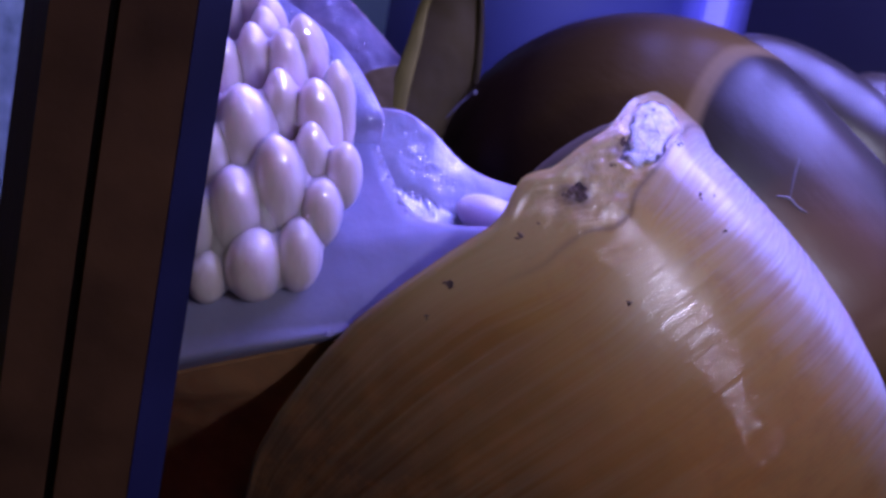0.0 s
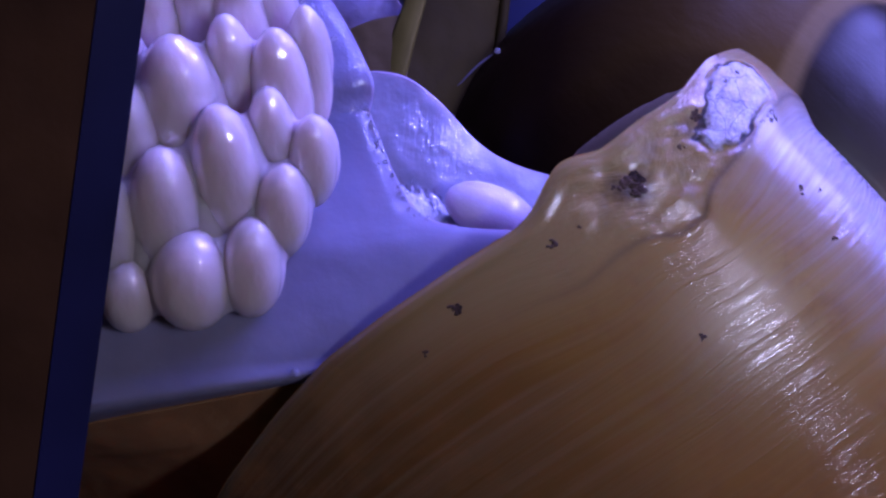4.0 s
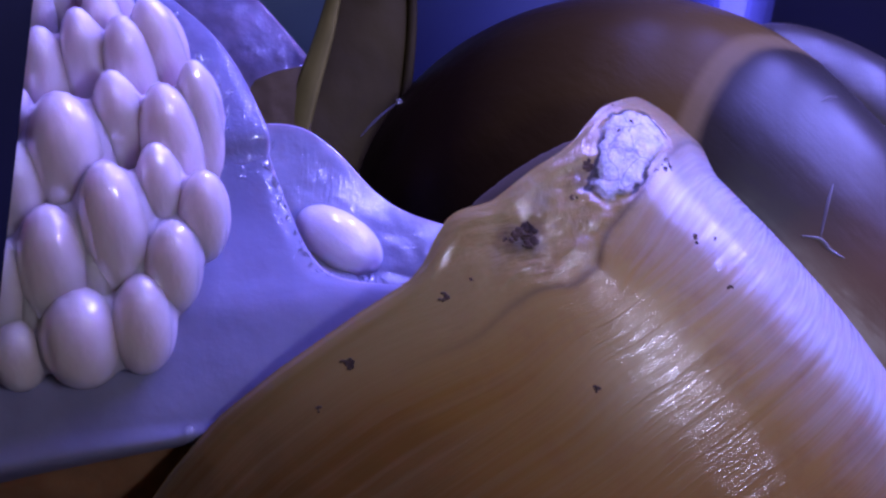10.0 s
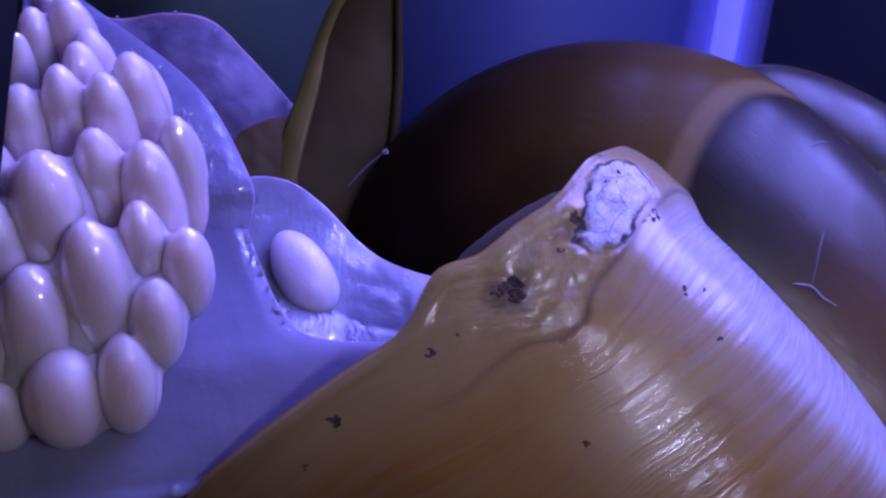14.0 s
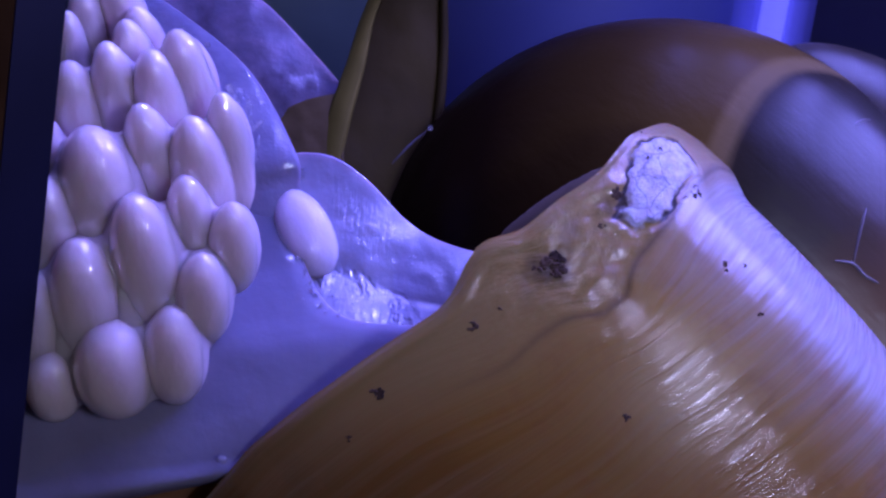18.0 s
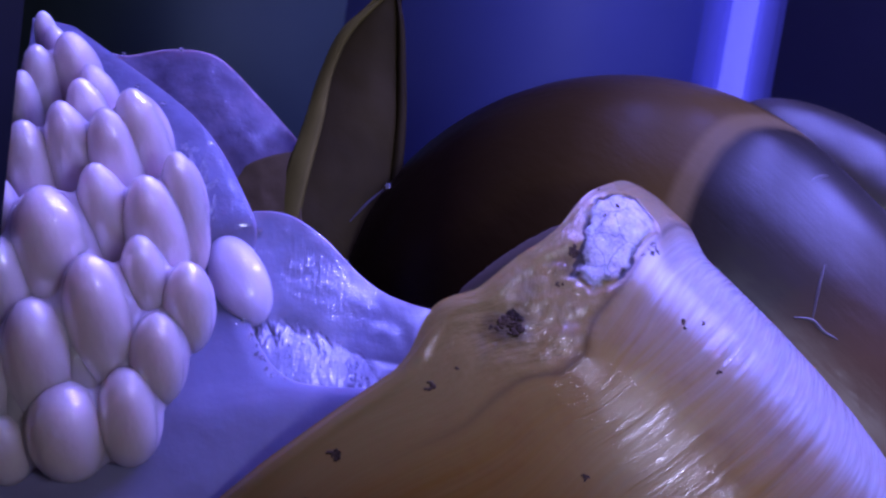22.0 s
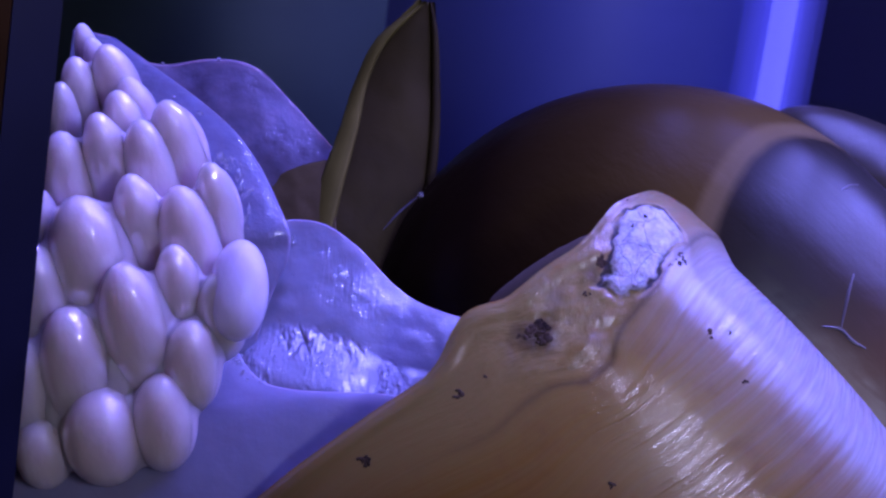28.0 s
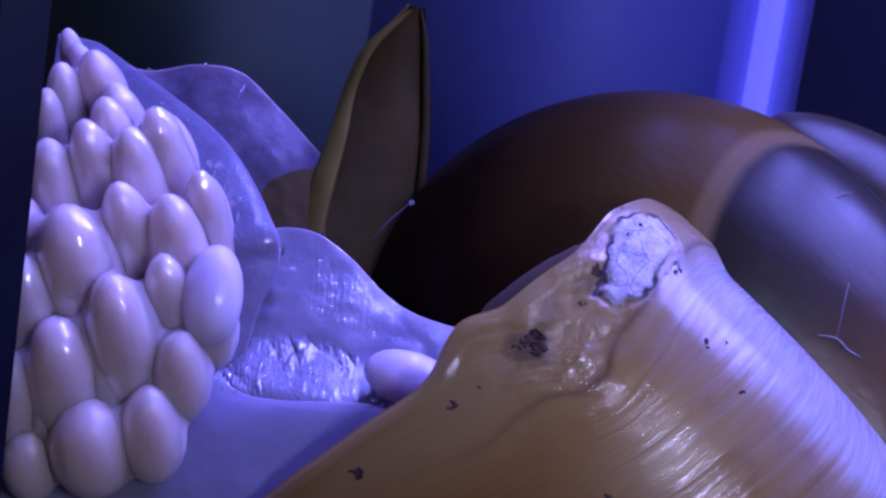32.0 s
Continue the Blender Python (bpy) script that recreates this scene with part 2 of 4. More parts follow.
def amber_shell():
    m, nt, bs = material("amber_shell")
    uvn = nt.nodes.new("ShaderNodeUVMap")
    uvn.uv_map = "grown"
    streak = node(nt, "ShaderNodeTexNoise", Scale=1.0, Detail=5.0, Roughness=0.6)
    nt.links.new(scaled(nt, uvn.outputs["UV"], (150, 5, 1)), streak.inputs["Vector"])
    fine = node(nt, "ShaderNodeTexNoise", Scale=1.0, Detail=3.0, Roughness=0.6)
    nt.links.new(scaled(nt, uvn.outputs["UV"], (330, 9, 1)), fine.inputs["Vector"])
    blotch = noise_tex(nt, 90, 3)
    tone = ramp(nt, blotch.outputs["Fac"], [(0.3, (0.215, 0.116, 0.012)), (0.7, (0.30, 0.178, 0.026))])
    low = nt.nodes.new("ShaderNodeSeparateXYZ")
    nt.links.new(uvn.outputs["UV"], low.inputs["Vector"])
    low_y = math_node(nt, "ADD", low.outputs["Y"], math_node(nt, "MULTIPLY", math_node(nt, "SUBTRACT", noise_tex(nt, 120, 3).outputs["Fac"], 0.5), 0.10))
    # the shade towards the whorl's base is put into the amber
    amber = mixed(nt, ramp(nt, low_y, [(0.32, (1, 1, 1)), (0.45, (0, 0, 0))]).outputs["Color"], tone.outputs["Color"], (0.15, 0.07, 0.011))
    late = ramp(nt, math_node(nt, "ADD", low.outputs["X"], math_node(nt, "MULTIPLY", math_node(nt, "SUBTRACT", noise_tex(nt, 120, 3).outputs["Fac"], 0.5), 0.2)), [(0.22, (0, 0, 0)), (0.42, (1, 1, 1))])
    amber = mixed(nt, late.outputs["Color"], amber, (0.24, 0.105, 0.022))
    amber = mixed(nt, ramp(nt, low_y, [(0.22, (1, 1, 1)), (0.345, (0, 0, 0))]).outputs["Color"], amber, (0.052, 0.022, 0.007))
    dull = ramp(nt, low_y, [(0.36, (0, 0, 0)), (0.50, (0.36, 0.36, 0.36))])
    amber = mixed(nt, dull.outputs["Color"], amber, (0.28, 0.205, 0.068))
    rusty = ramp(nt, noise_tex(nt, 480, 5, 0.7).outputs["Fac"], [(0.46, (0, 0, 0)), (0.66, (0.4, 0.4, 0.4))])
    amber = mixed(nt, rusty.outputs["Color"], amber, (0.16, 0.062, 0.014))
    lined = mixed(nt, ramp(nt, streak.outputs["Fac"], [(0.40, (0, 0, 0)), (0.75, (0.07, 0.07, 0.07))]).outputs["Color"], amber, (0.52, 0.42, 0.27))
    sep = nt.nodes.new("ShaderNodeSeparateXYZ")
    nt.links.new(uvn.outputs["UV"], sep.inputs["Vector"])
    wob = math_node(nt, "ADD", sep.outputs["X"], math_node(nt, "MULTIPLY", math_node(nt, "SUBTRACT", noise_tex(nt, 260, 4).outputs["Fac"], 0.5), 0.03))
    lip = ramp(nt, wob, [(0.0, (1, 1, 1)), (0.05, (0.8, 0.8, 0.8)), (0.12, (0, 0, 0))])
    # pale worn shoulder, with the lamps' lilac sheen mixed into its colour
    worn_sheen_mask = ramp(nt, math_node(nt, "ADD", sep.outputs["Y"], math_node(nt, "MULTIPLY", math_node(nt, "SUBTRACT", streak.outputs["Fac"], 0.5), 0.06)), [(0.46, (0, 0, 0)), (0.53, (0.28, 0.28, 0.28)), (0.575, (0.78, 0.78, 0.78))])
    off_lip = ramp(nt, sep.outputs["X"], [(0.07, (0.25, 0.25, 0.25)), (0.11, (1, 1, 1))])
    worn_sheen_tone = ramp(nt, streak.outputs["Fac"], [(0.35, (0.27, 0.262, 0.275)), (0.5, (0.36, 0.352, 0.375)), (0.68, (0.48, 0.47, 0.50))])
    topped = mixed(nt, math_node(nt, "MULTIPLY", worn_sheen_mask.outputs["Color"], off_lip.outputs["Color"]), lined, worn_sheen_tone.outputs["Color"])
    thin = ramp(nt, wob, [(0.0, (1, 1, 1)), (0.012, (0.7, 0.7, 0.7)), (0.035, (0, 0, 0))])
    upper = ramp(nt, low_y, [(0.26, (0, 0, 0)), (0.36, (1, 1, 1))])
    pale_lip = mixed(nt, upper.outputs["Color"], thin.outputs["Color"], lip.outputs["Color"])
    withlip = mixed(nt, math_node(nt, "MULTIPLY", pale_lip, 0.7), topped, (0.275, 0.21, 0.07))
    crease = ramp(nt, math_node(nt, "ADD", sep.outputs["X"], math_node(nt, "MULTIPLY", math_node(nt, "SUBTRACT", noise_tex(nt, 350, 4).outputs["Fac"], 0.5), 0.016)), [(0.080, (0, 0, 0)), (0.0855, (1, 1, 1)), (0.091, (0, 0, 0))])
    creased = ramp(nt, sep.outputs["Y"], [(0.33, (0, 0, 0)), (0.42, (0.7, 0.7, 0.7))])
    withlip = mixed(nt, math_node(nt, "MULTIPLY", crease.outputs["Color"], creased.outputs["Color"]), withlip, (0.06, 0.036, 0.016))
    worn_at = nt.nodes.new("ShaderNodeAttribute")
    worn_at.attribute_name = "patch"
    inside = math_node(nt, "ADD", math_node(nt, "MULTIPLY", worn_at.outputs["Fac"], 1.0), math_node(nt, "MULTIPLY", math_node(nt, "SUBTRACT", noise_tex(nt, 1500, 4).outputs["Fac"], 0.5), 0.16))
    chip = math_node(nt, "ADD", math_node(nt, "MULTIPLY", inside, 2.0), 0.5)
    edge = ramp(nt, chip, [(0.24, (0, 0, 0)), (0.34, (1, 1, 1)), (0.58, (1, 1, 1)), (0.72, (0, 0, 0))])
    gap = ramp(nt, noise_tex(nt, 420, 4).outputs["Fac"], [(0.42, (0, 0, 0)), (0.52, (1, 1, 1))])
    dark = mixed(nt, math_node(nt, "MULTIPLY", edge.outputs["Color"], gap.outputs["Color"]), withlip, (0.035, 0.026, 0.024))
    solid = ramp(nt, chip, [(0.5, (0, 0, 0)), (0.72, (1, 1, 1))])
    cells = nt.nodes.new("ShaderNodeTexVoronoi")
    cells.feature = "DISTANCE_TO_EDGE"
    cells.inputs["Scale"].default_value = 850
    bent = nt.nodes.new("ShaderNodeVectorMath")
    bent.operation = "MULTIPLY_ADD"
    nt.links.new(noise_tex(nt, 900, 4).outputs["Color"], bent.inputs[0])
    bent.inputs[1].default_value = (0.0011, 0.0011, 0.0011)
    nt.links.new(nt.nodes.new("ShaderNodeTexCoord").outputs["Object"], bent.inputs[2])
    nt.links.new(bent.outputs["Vector"], cells.inputs["Vector"])
    crack = math_node(nt, "MULTIPLY", ramp(nt, cells.outputs["Distance"], [(0.01, (0.6, 0.6, 0.6)), (0.04, (0, 0, 0))]).outputs["Color"], gap.outputs["Color"])
    chalk = mixed(nt, crack, ramp(nt, noise_tex(nt, 1700, 6, 0.7).outputs["Fac"], [(0.32, (0.22, 0.20, 0.225)), (0.5, (0.46, 0.43, 0.47)), (0.68, (0.60, 0.57, 0.61))]).outputs["Color"], (0.12, 0.11, 0.12))
    pale = mixed(nt, solid.outputs["Color"], dark, chalk)
    worn = near(nt, (3.63, -0.30, 137.47), 0.4, 2.3, 1.3, 420)
    crust = ramp(nt, noise_tex(nt, 1400, 4).outputs["Fac"], [(0.45, (0, 0, 0)), (0.7, (1, 1, 1))])
    for place, size in (((2.80, -0.37, 137.20), 1.15), ((2.45, -0.36, 137.00), 0.8), ((4.75, 1.20, 139.50), 0.9), ((5.9, 2.05, 138.9), 0.6)):
        stain = math_node(nt, "MULTIPLY", near(nt, place, 0.1 * size, size, 0.45, 1100), 0.75)
        pale = mixed(nt, stain, pale, (0.055, 0.032, 0.012))
    nt.links.new(mixed(nt, math_node(nt, "MULTIPLY", math_node(nt, "MULTIPLY", worn, crust.outputs["Color"]), 0.18), pale, (0.56, 0.51, 0.48)), bs.inputs["Base Color"])
    nt.links.new(ramp(nt, chip, [(0.3, (0.3, 0.3, 0.3)), (0.6, (0.85, 0.85, 0.85))]).outputs["Color"], bs.inputs["Roughness"])
    bs.inputs["Specular IOR Level"].default_value = 0.28
    bs.inputs["Subsurface Weight"].default_value = 0.15
    bs.inputs["Subsurface Scale"].default_value = 1.2 * MM
    wet = ramp(nt, wob, [(0.0, (0.9, 0.9, 0.9)), (0.09, (0.8, 0.8, 0.8)), (0.14, (1, 1, 1))])
    lines = ramp(nt, math_node(nt, "ADD", math_node(nt, "MULTIPLY", streak.outputs["Fac"], 0.5), math_node(nt, "MULTIPLY", fine.outputs["Fac"], 0.5)), [(0.47, (0.05, 0.05, 0.05)), (0.57, (1, 1, 1))])
    behind = ramp(nt, sep.outputs["X"], [(0.08, (0, 0, 0)), (0.12, (1, 1, 1))])
    gloss_lines = mixed(nt, behind.outputs["Color"], (1.0, 1.0, 1.0), lines.outputs["Color"])
    dry = ramp(nt, chip, [(-0.0, (1, 1, 1)), (0.22, (0.25, 0.25, 0.25)), (0.6, (0.12, 0.12, 0.12))]).outputs["Color"]
    nt.links.new(math_node(nt, "MULTIPLY", math_node(nt, "MULTIPLY", wet.outputs["Color"], dry), gloss_lines), bs.inputs["Coat Weight"])
    bs.inputs["Coat IOR"].default_value = 1.7
    satin = ramp(nt, noise_tex(nt, 260, 4).outputs["Fac"], [(0.3, (0.06, 0.06, 0.06)), (0.7, (0.14, 0.14, 0.14))])
    nt.links.new(mixed(nt, behind.outputs["Color"], (0.045, 0.045, 0.045), satin.outputs["Color"]), bs.inputs["Coat Roughness"])
    damp = ramp(nt, sep.outputs["X"], [(0.07, (1, 1, 1)), (0.10, (0, 0, 0))])
    damp = mixed(nt, creased.outputs["Color"], (0.06, 0.06, 0.06), damp.outputs["Color"])
    ripple = node(nt, "ShaderNodeTexNoise", Scale=1.0, Detail=4.0, Roughness=0.6)
    nt.links.new(scaled(nt, uvn.outputs["UV"], (90, 42, 1)), ripple.inputs["Vector"])
    bump(nt, bs, math_node(nt, "MULTIPLY", damp, math_node(nt, "SUBTRACT", ripple.outputs["Fac"], 0.5)), 1.0, 0.13 * MM)
    bump(nt, bs, math_node(nt, "MULTIPLY", damp, math_node(nt, "SUBTRACT", noise_tex(nt, 1500, 4).outputs["Fac"], 0.5)), 1.0, 0.035 * MM)
    bump(nt, bs, math_node(nt, "MULTIPLY", worn, math_node(nt, "SUBTRACT", noise_tex(nt, 1100, 4).outputs["Fac"], 0.5)), 1.0, 0.03 * MM)
    bump(nt, bs, math_node(nt, "MULTIPLY", solid.outputs["Color"], math_node(nt, "SUBTRACT", noise_tex(nt, 1300, 6, 0.7).outputs["Fac"], 0.5)), 1.0, 0.12 * MM)
    bump(nt, bs, math_node(nt, "MULTIPLY", fine.outputs["Fac"], behind.outputs["Color"]), 0.7, 0.018 * MM)
    # the fine growth lines show in the gloss far more than in the colour
    gloss = node(nt, "ShaderNodeBump", Strength=1.0, Distance=0.05 * MM)
    nt.links.new(streak.outputs["Fac"], gloss.inputs["Height"])
    nt.links.new(bs.inputs["Normal"].links[0].from_socket, gloss.inputs["Normal"])
    gloss2 = node(nt, "ShaderNodeBump", Strength=1.0, Distance=0.04 * MM)
    nt.links.new(fine.outputs["Fac"], gloss2.inputs["Height"])
    nt.links.new(gloss.outputs["Normal"], gloss2.inputs["Normal"])
    nt.links.new(gloss2.outputs["Normal"], bs.inputs["Coat Normal"])
    return m


M_DIR_BACK = Vector((0.8090, -0.1222, -0.5749))


def brown_shell():
    m, nt, bs = material("brown_shell")
    co = nt.nodes.new("ShaderNodeTexCoord")
    d = nt.nodes.new("ShaderNodeVectorMath")
    d.operation = "DISTANCE"
    nt.links.new(co.outputs["Object"], d.inputs[0])
    d.inputs[1].default_value = mm((17.54, 6.40, 140.11))
    a = (Vector((17.54, 6.40, 140.11)) - Vector((9.82, 6.05, 143.28))).length * MM
    n = noise_tex(nt, 220, 4)
    s_ = math_node(nt, "ADD", math_node(nt, "SUBTRACT", a, d.outputs["Value"]), math_node(nt, "MULTIPLY", math_node(nt, "SUBTRACT", n.outputs["Fac"], 0.5), 0.7 * MM))
    m2 = nt.nodes.new("ShaderNodeMapRange")
    m2.inputs["From Min"].default_value, m2.inputs["From Max"].default_value = -10 * MM, 10 * MM
    nt.links.new(s_, m2.inputs["Value"])
    # tan growth band; past it the dome's shaded front is painted in darker browns
    r = ramp(nt, m2.outputs["Result"], [(0.0, (0.008, 0.004, 0.002)), (0.22, (0.030, 0.017, 0.004)), (0.45, (0.078, 0.048, 0.012)), (0.47, (0.135, 0.093, 0.034)), (0.497, (0.13, 0.092, 0.038)), (0.52, (0.022, 0.017, 0.010)), (0.60, (0.022, 0.018, 0.011)), (0.70, (0.034, 0.027, 0.016)), (0.85, (0.05, 0.034, 0.015))])
    rust = near(nt, (17.99, 4.10, 134.15), 3.0, 6.5, 0.8, 200)
    nt.links.new(mixed(nt, rust, r.outputs["Color"], (0.09, 0.05, 0.018)), bs.inputs["Base Color"])
    bs.inputs["Roughness"].default_value = 0.3
    gl = ramp(nt, m2.outputs["Result"], [(0.50, (0.03, 0.03, 0.03)), (0.62, (0.26, 0.26, 0.26))])
    nt.links.new(gl.outputs["Color"], bs.inputs["Specular IOR Level"])
    turned = nt.nodes.new("ShaderNodeMapping")
    turned.inputs["Rotation"].default_value = frame_of(M_DIR_BACK, AWAY).inverted().to_euler()
    nt.links.new(co.outputs["Object"], turned.inputs["Vector"])
    combed = node(nt, "ShaderNodeTexNoise", Scale=1.0, Detail=4.0, Roughness=0.6)
    nt.links.new(scaled(nt, turned.outputs["Vector"], (700, 700, 70)), combed.inputs["Vector"])
    bump(nt, bs, combed.outputs["Fac"], 1.0, 0.04 * MM)
    bump(nt, bs, noise_tex(nt, 160, 4).outputs["Fac"], 0.8, 0.10 * MM)
    bump(nt, bs, noise_tex(nt, 600, 5).outputs["Fac"], 0.8, 0.05 * MM)
    return m


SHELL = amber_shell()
BACK_SHELL = brown_shell()
GREY_SHELL = mottled("grey_shell", (0.020, 0.015, 0.008), (0.05, 0.038, 0.02), 220, 0.33, 400, 0.12)
NACRE = mottled("nacre", (0.075, 0.058, 0.036), (0.11, 0.085, 0.054), 150, 0.7)
OPERC = mottled("horn_plate", (0.020, 0.014, 0.004), (0.046, 0.034, 0.009), 160, 0.5, 600, 0.05)
OPERC_EDGE = mottled("horn_edge", (0.020, 0.014, 0.004), (0.034, 0.025, 0.007), 300, 0.6)
OPERC_RIM = mottled("horn_rim", (0.075, 0.062, 0.012), (0.125, 0.105, 0.022), 300, 0.55)
WATER, water_nt, water_bs = material("water")
water_bs.inputs["Base Color"].default_value = (0.92, 0.92, 0.98, 1)
water_bs.inputs["Transmission Weight"].default_value = 0.9
water_bs.inputs["IOR"].default_value = 1.34
water_bs.inputs["Roughness"].default_value = 0.03
water_bs.inputs["Coat Weight"].default_value = 1.0
water_bs.inputs["Coat IOR"].default_value = 1.8
water_bs.inputs["Coat Roughness"].default_value = 0.03
MUCUS = mottled("dull_mucus", (0.05, 0.045, 0.065), (0.08, 0.072, 0.10), 600, 0.5)
SCAR = mottled("scar", (0.085, 0.072, 0.066), (0.15, 0.13, 0.125), 600, 0.3, 900, 0.03)
TAIL = mottled("tan_flesh", (0.06, 0.043, 0.018), (0.10, 0.073, 0.032), 300, 0.5, 800, 0.05)
SPECK = mottled("dark_algae", (0.012, 0.008, 0.005), (0.10, 0.065, 0.04), 1400, 0.95)
PANEL = mottled("panel_edge", (0.030, 0.0135, 0.005), (0.062, 0.028, 0.010), 160, 0.5, 500, 0.05)
PANEL.node_tree.nodes["Principled BSDF"].inputs["Specular IOR Level"].default_value = 0.12
PANEL_BEVEL = mottled("panel_bevel", (0.006, 0.006, 0.016), (0.010, 0.010, 0.026), 120, 0.35)
PANEL_BEVEL.node_tree.nodes["Principled BSDF"].inputs["Specular IOR Level"].default_value = 0.1
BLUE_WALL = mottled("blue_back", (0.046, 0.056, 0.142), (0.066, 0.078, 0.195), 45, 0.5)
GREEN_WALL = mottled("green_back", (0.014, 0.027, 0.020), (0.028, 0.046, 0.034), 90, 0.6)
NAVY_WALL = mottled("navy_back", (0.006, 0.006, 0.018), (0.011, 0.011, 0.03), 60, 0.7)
GLOW, glow_nt, glow_bs = material("light_tube")
glow_bs.inputs["Base Color"].default_value = (0.1, 0.1, 0.15, 1)
glow_bs.inputs["Emission Color"].default_value = (0.20, 0.19, 1.0, 1)
glow_bs.inputs["Emission Strength"].default_value = 1.25
# faint see-through glow that imitates the bloom round the tube
HALO, halo_nt, halo_bs = material("tube_halo")
halo_bs.inputs["Base Color"].default_value = (0.1, 0.1, 0.15, 1)
halo_bs.inputs["Emission Color"].default_value = (0.09, 0.085, 1.0, 1)
halo_bs.inputs["Emission Strength"].default_value = 0.8
halo_bs.inputs["Alpha"].default_value = 0.3
HALO_OUTER = HALO.copy()
HALO_OUTER.name = "tube_halo_outer"
HALO_OUTER.node_tree.nodes["Principled BSDF"].inputs["Alpha"].default_value = 0.10
PLASTER = mottled("rough_plaster", (0.10, 0.15, 0.115), (0.27, 0.34, 0.27), 420, 0.8, 300, 0.5)
DARK = mottled("dark_floor", (0.012, 0.010, 0.009), (0.025, 0.02, 0.018), 60, 0.5)


# ---- building helpers ----
def mesh_of(name, bm, mat):
    me = bpy.data.meshes.new(name)
    bm.normal_update()
    bm.to_mesh(me)
    bm.free()
    for p in me.polygons:
        p.use_smooth = True
    me.materials.append(mat)
    return me


def part(name, bm, mat, parent=None, label=""):
    ob = new(name, mesh_of(name, bm, mat))
    if parent is not None:
        ob.parent = parent
        ob.matrix_parent_inverse = parent.matrix_world.inverted()
    if label:
        tagged(ob, label)
    return ob


def base(name, p, **tags):
    ob = new(name)
    ob.empty_display_size = 0.002
    ob.location = mm(p)
    bpy.context.view_layer.update()
    return tagged(ob, **tags)


def grid(bm, pts, closed_u=False):
    """Faces over rows of points."""
    vs = [[bm.verts.new(p) for p in row] for row in pts]
    for a, b in zip(vs, vs[1:]):
        n = len(a)
        for i in range(n if closed_u else n - 1):
            j = (i + 1) % n
            bm.faces.new((a[i], a[j], b[j], b[i]))
    return vs


def slab(bm, corner_pts, depth_vec):
    """A box from four corners of one face and the vector to the opposite face."""
    lo = [bm.verts.new(p) for p in corner_pts]
    hi = [bm.verts.new(Vector(p) + Vector(depth_vec)) for p in corner_pts]
    bm.faces.new(lo)
    bm.faces.new(hi[::-1])
    for i in range(4):
        j = (i + 1) % 4
        bm.faces.new((lo[j], lo[i], hi[i], hi[j]))
    bmesh.ops.recalc_face_normals(bm, faces=bm.faces[:])


def ellipsoid(bm, centre, radii, turn, seg=24, rings=14, wobble=0.0):
    m = Matrix.Translation(mm(centre)) @ turn.to_4x4() @ Matrix.Diagonal((*[r * MM for r in radii], 1))
    got = bmesh.ops.create_uvsphere(bm, u_segments=seg, v_segments=rings, radius=1, matrix=m)
    return got["verts"]


def soft_body(name, blobs, mat, parent, voxel=0.28, label="", smooth=6, lean=0):
    """Round masses melted into one skin: blobs are centre (mm), radii (mm), turn in degrees about the line of depth."""
    bm = bmesh.new()
    for centre, radii, turn in blobs:
        ellipsoid(bm, centre, radii, VIEW @ Matrix.Rotation(radians(turn), 3, "Z") @ Matrix.Rotation(radians(lean), 3, "X"), 20, 12)
    ob = part(name, bm, mat, parent, label)
    md = ob.modifiers.new("melt", "REMESH")
    md.mode, md.voxel_size, md.use_smooth_shade = "VOXEL", voxel * MM, True
    sm = ob.modifiers.new("soften", "SMOOTH")
    sm.factor, sm.iterations = 0.5, smooth
    return ob


# ---- the setting ----
UP = Vector((0, 0, 1))


def wall(name, a, b, low, high, thick, mat, label):
    """An upright wall whose face runs from a to b (mm) at heights low to high; thick goes along the vector given."""
    bm = bmesh.new()
    pts = [Vector((a[0], a[1], low)), Vector((b[0], b[1], low)), Vector((b[0], b[1], high)), Vector((a[0], a[1], high))]
    slab(bm, [p * MM for p in pts], Vector(thick) * MM)
    return tagged(part(name, bm, mat), label, "wall", kind="structure")


bm = bmesh.new()
slab(bm, [mm(p) for p in ((-400, -400, 0), (400, -400, 0), (400, 400, 0), (-400, 400, 0))], (0, 0, -0.01))
tagged(part("floor", bm, DARK), "dark aquarium floor under the snail", "floor", kind="structure")

E_TOP, E_LOW = Vector((-15.76, -0.53, 146.03)), Vector((-15.86, -4.68, 126.47))
# the upright end of the side panel, its egg-bearing face to the right
corner = (E_TOP + E_LOW) / 2
back = Vector((-0.36, 1.0, 0)).normalized()
side = Vector((-1.0, 0.02, 0)).normalized()
panel = base("side_panel", (corner.x, corner.y, 0), label="dark brown upright aquarium side panel with a bluish bevel", category="panel", kind="structure")


def upright(name, offs, mat, low, high):
    bm = bmesh.new()
    lo = [bm.verts.new(mm((corner + o).to_2d().to_3d() + UP * low)) for o in offs]
    hi = [bm.verts.new(mm((corner + o).to_2d().to_3d() + UP * high)) for o in offs]
    bm.faces.new(lo[::-1])
    bm.faces.new(hi)
    for i in range(len(offs)):
        j = (i + 1) % len(offs)
        bm.faces.new((lo[i], lo[j], hi[j], hi[i]))
    bmesh.ops.recalc_face_normals(bm, faces=bm.faces[:])
    ob = part(name, bm, mat, panel)
    for p in ob.data.polygons:
        p.use_smooth = False
    return ob


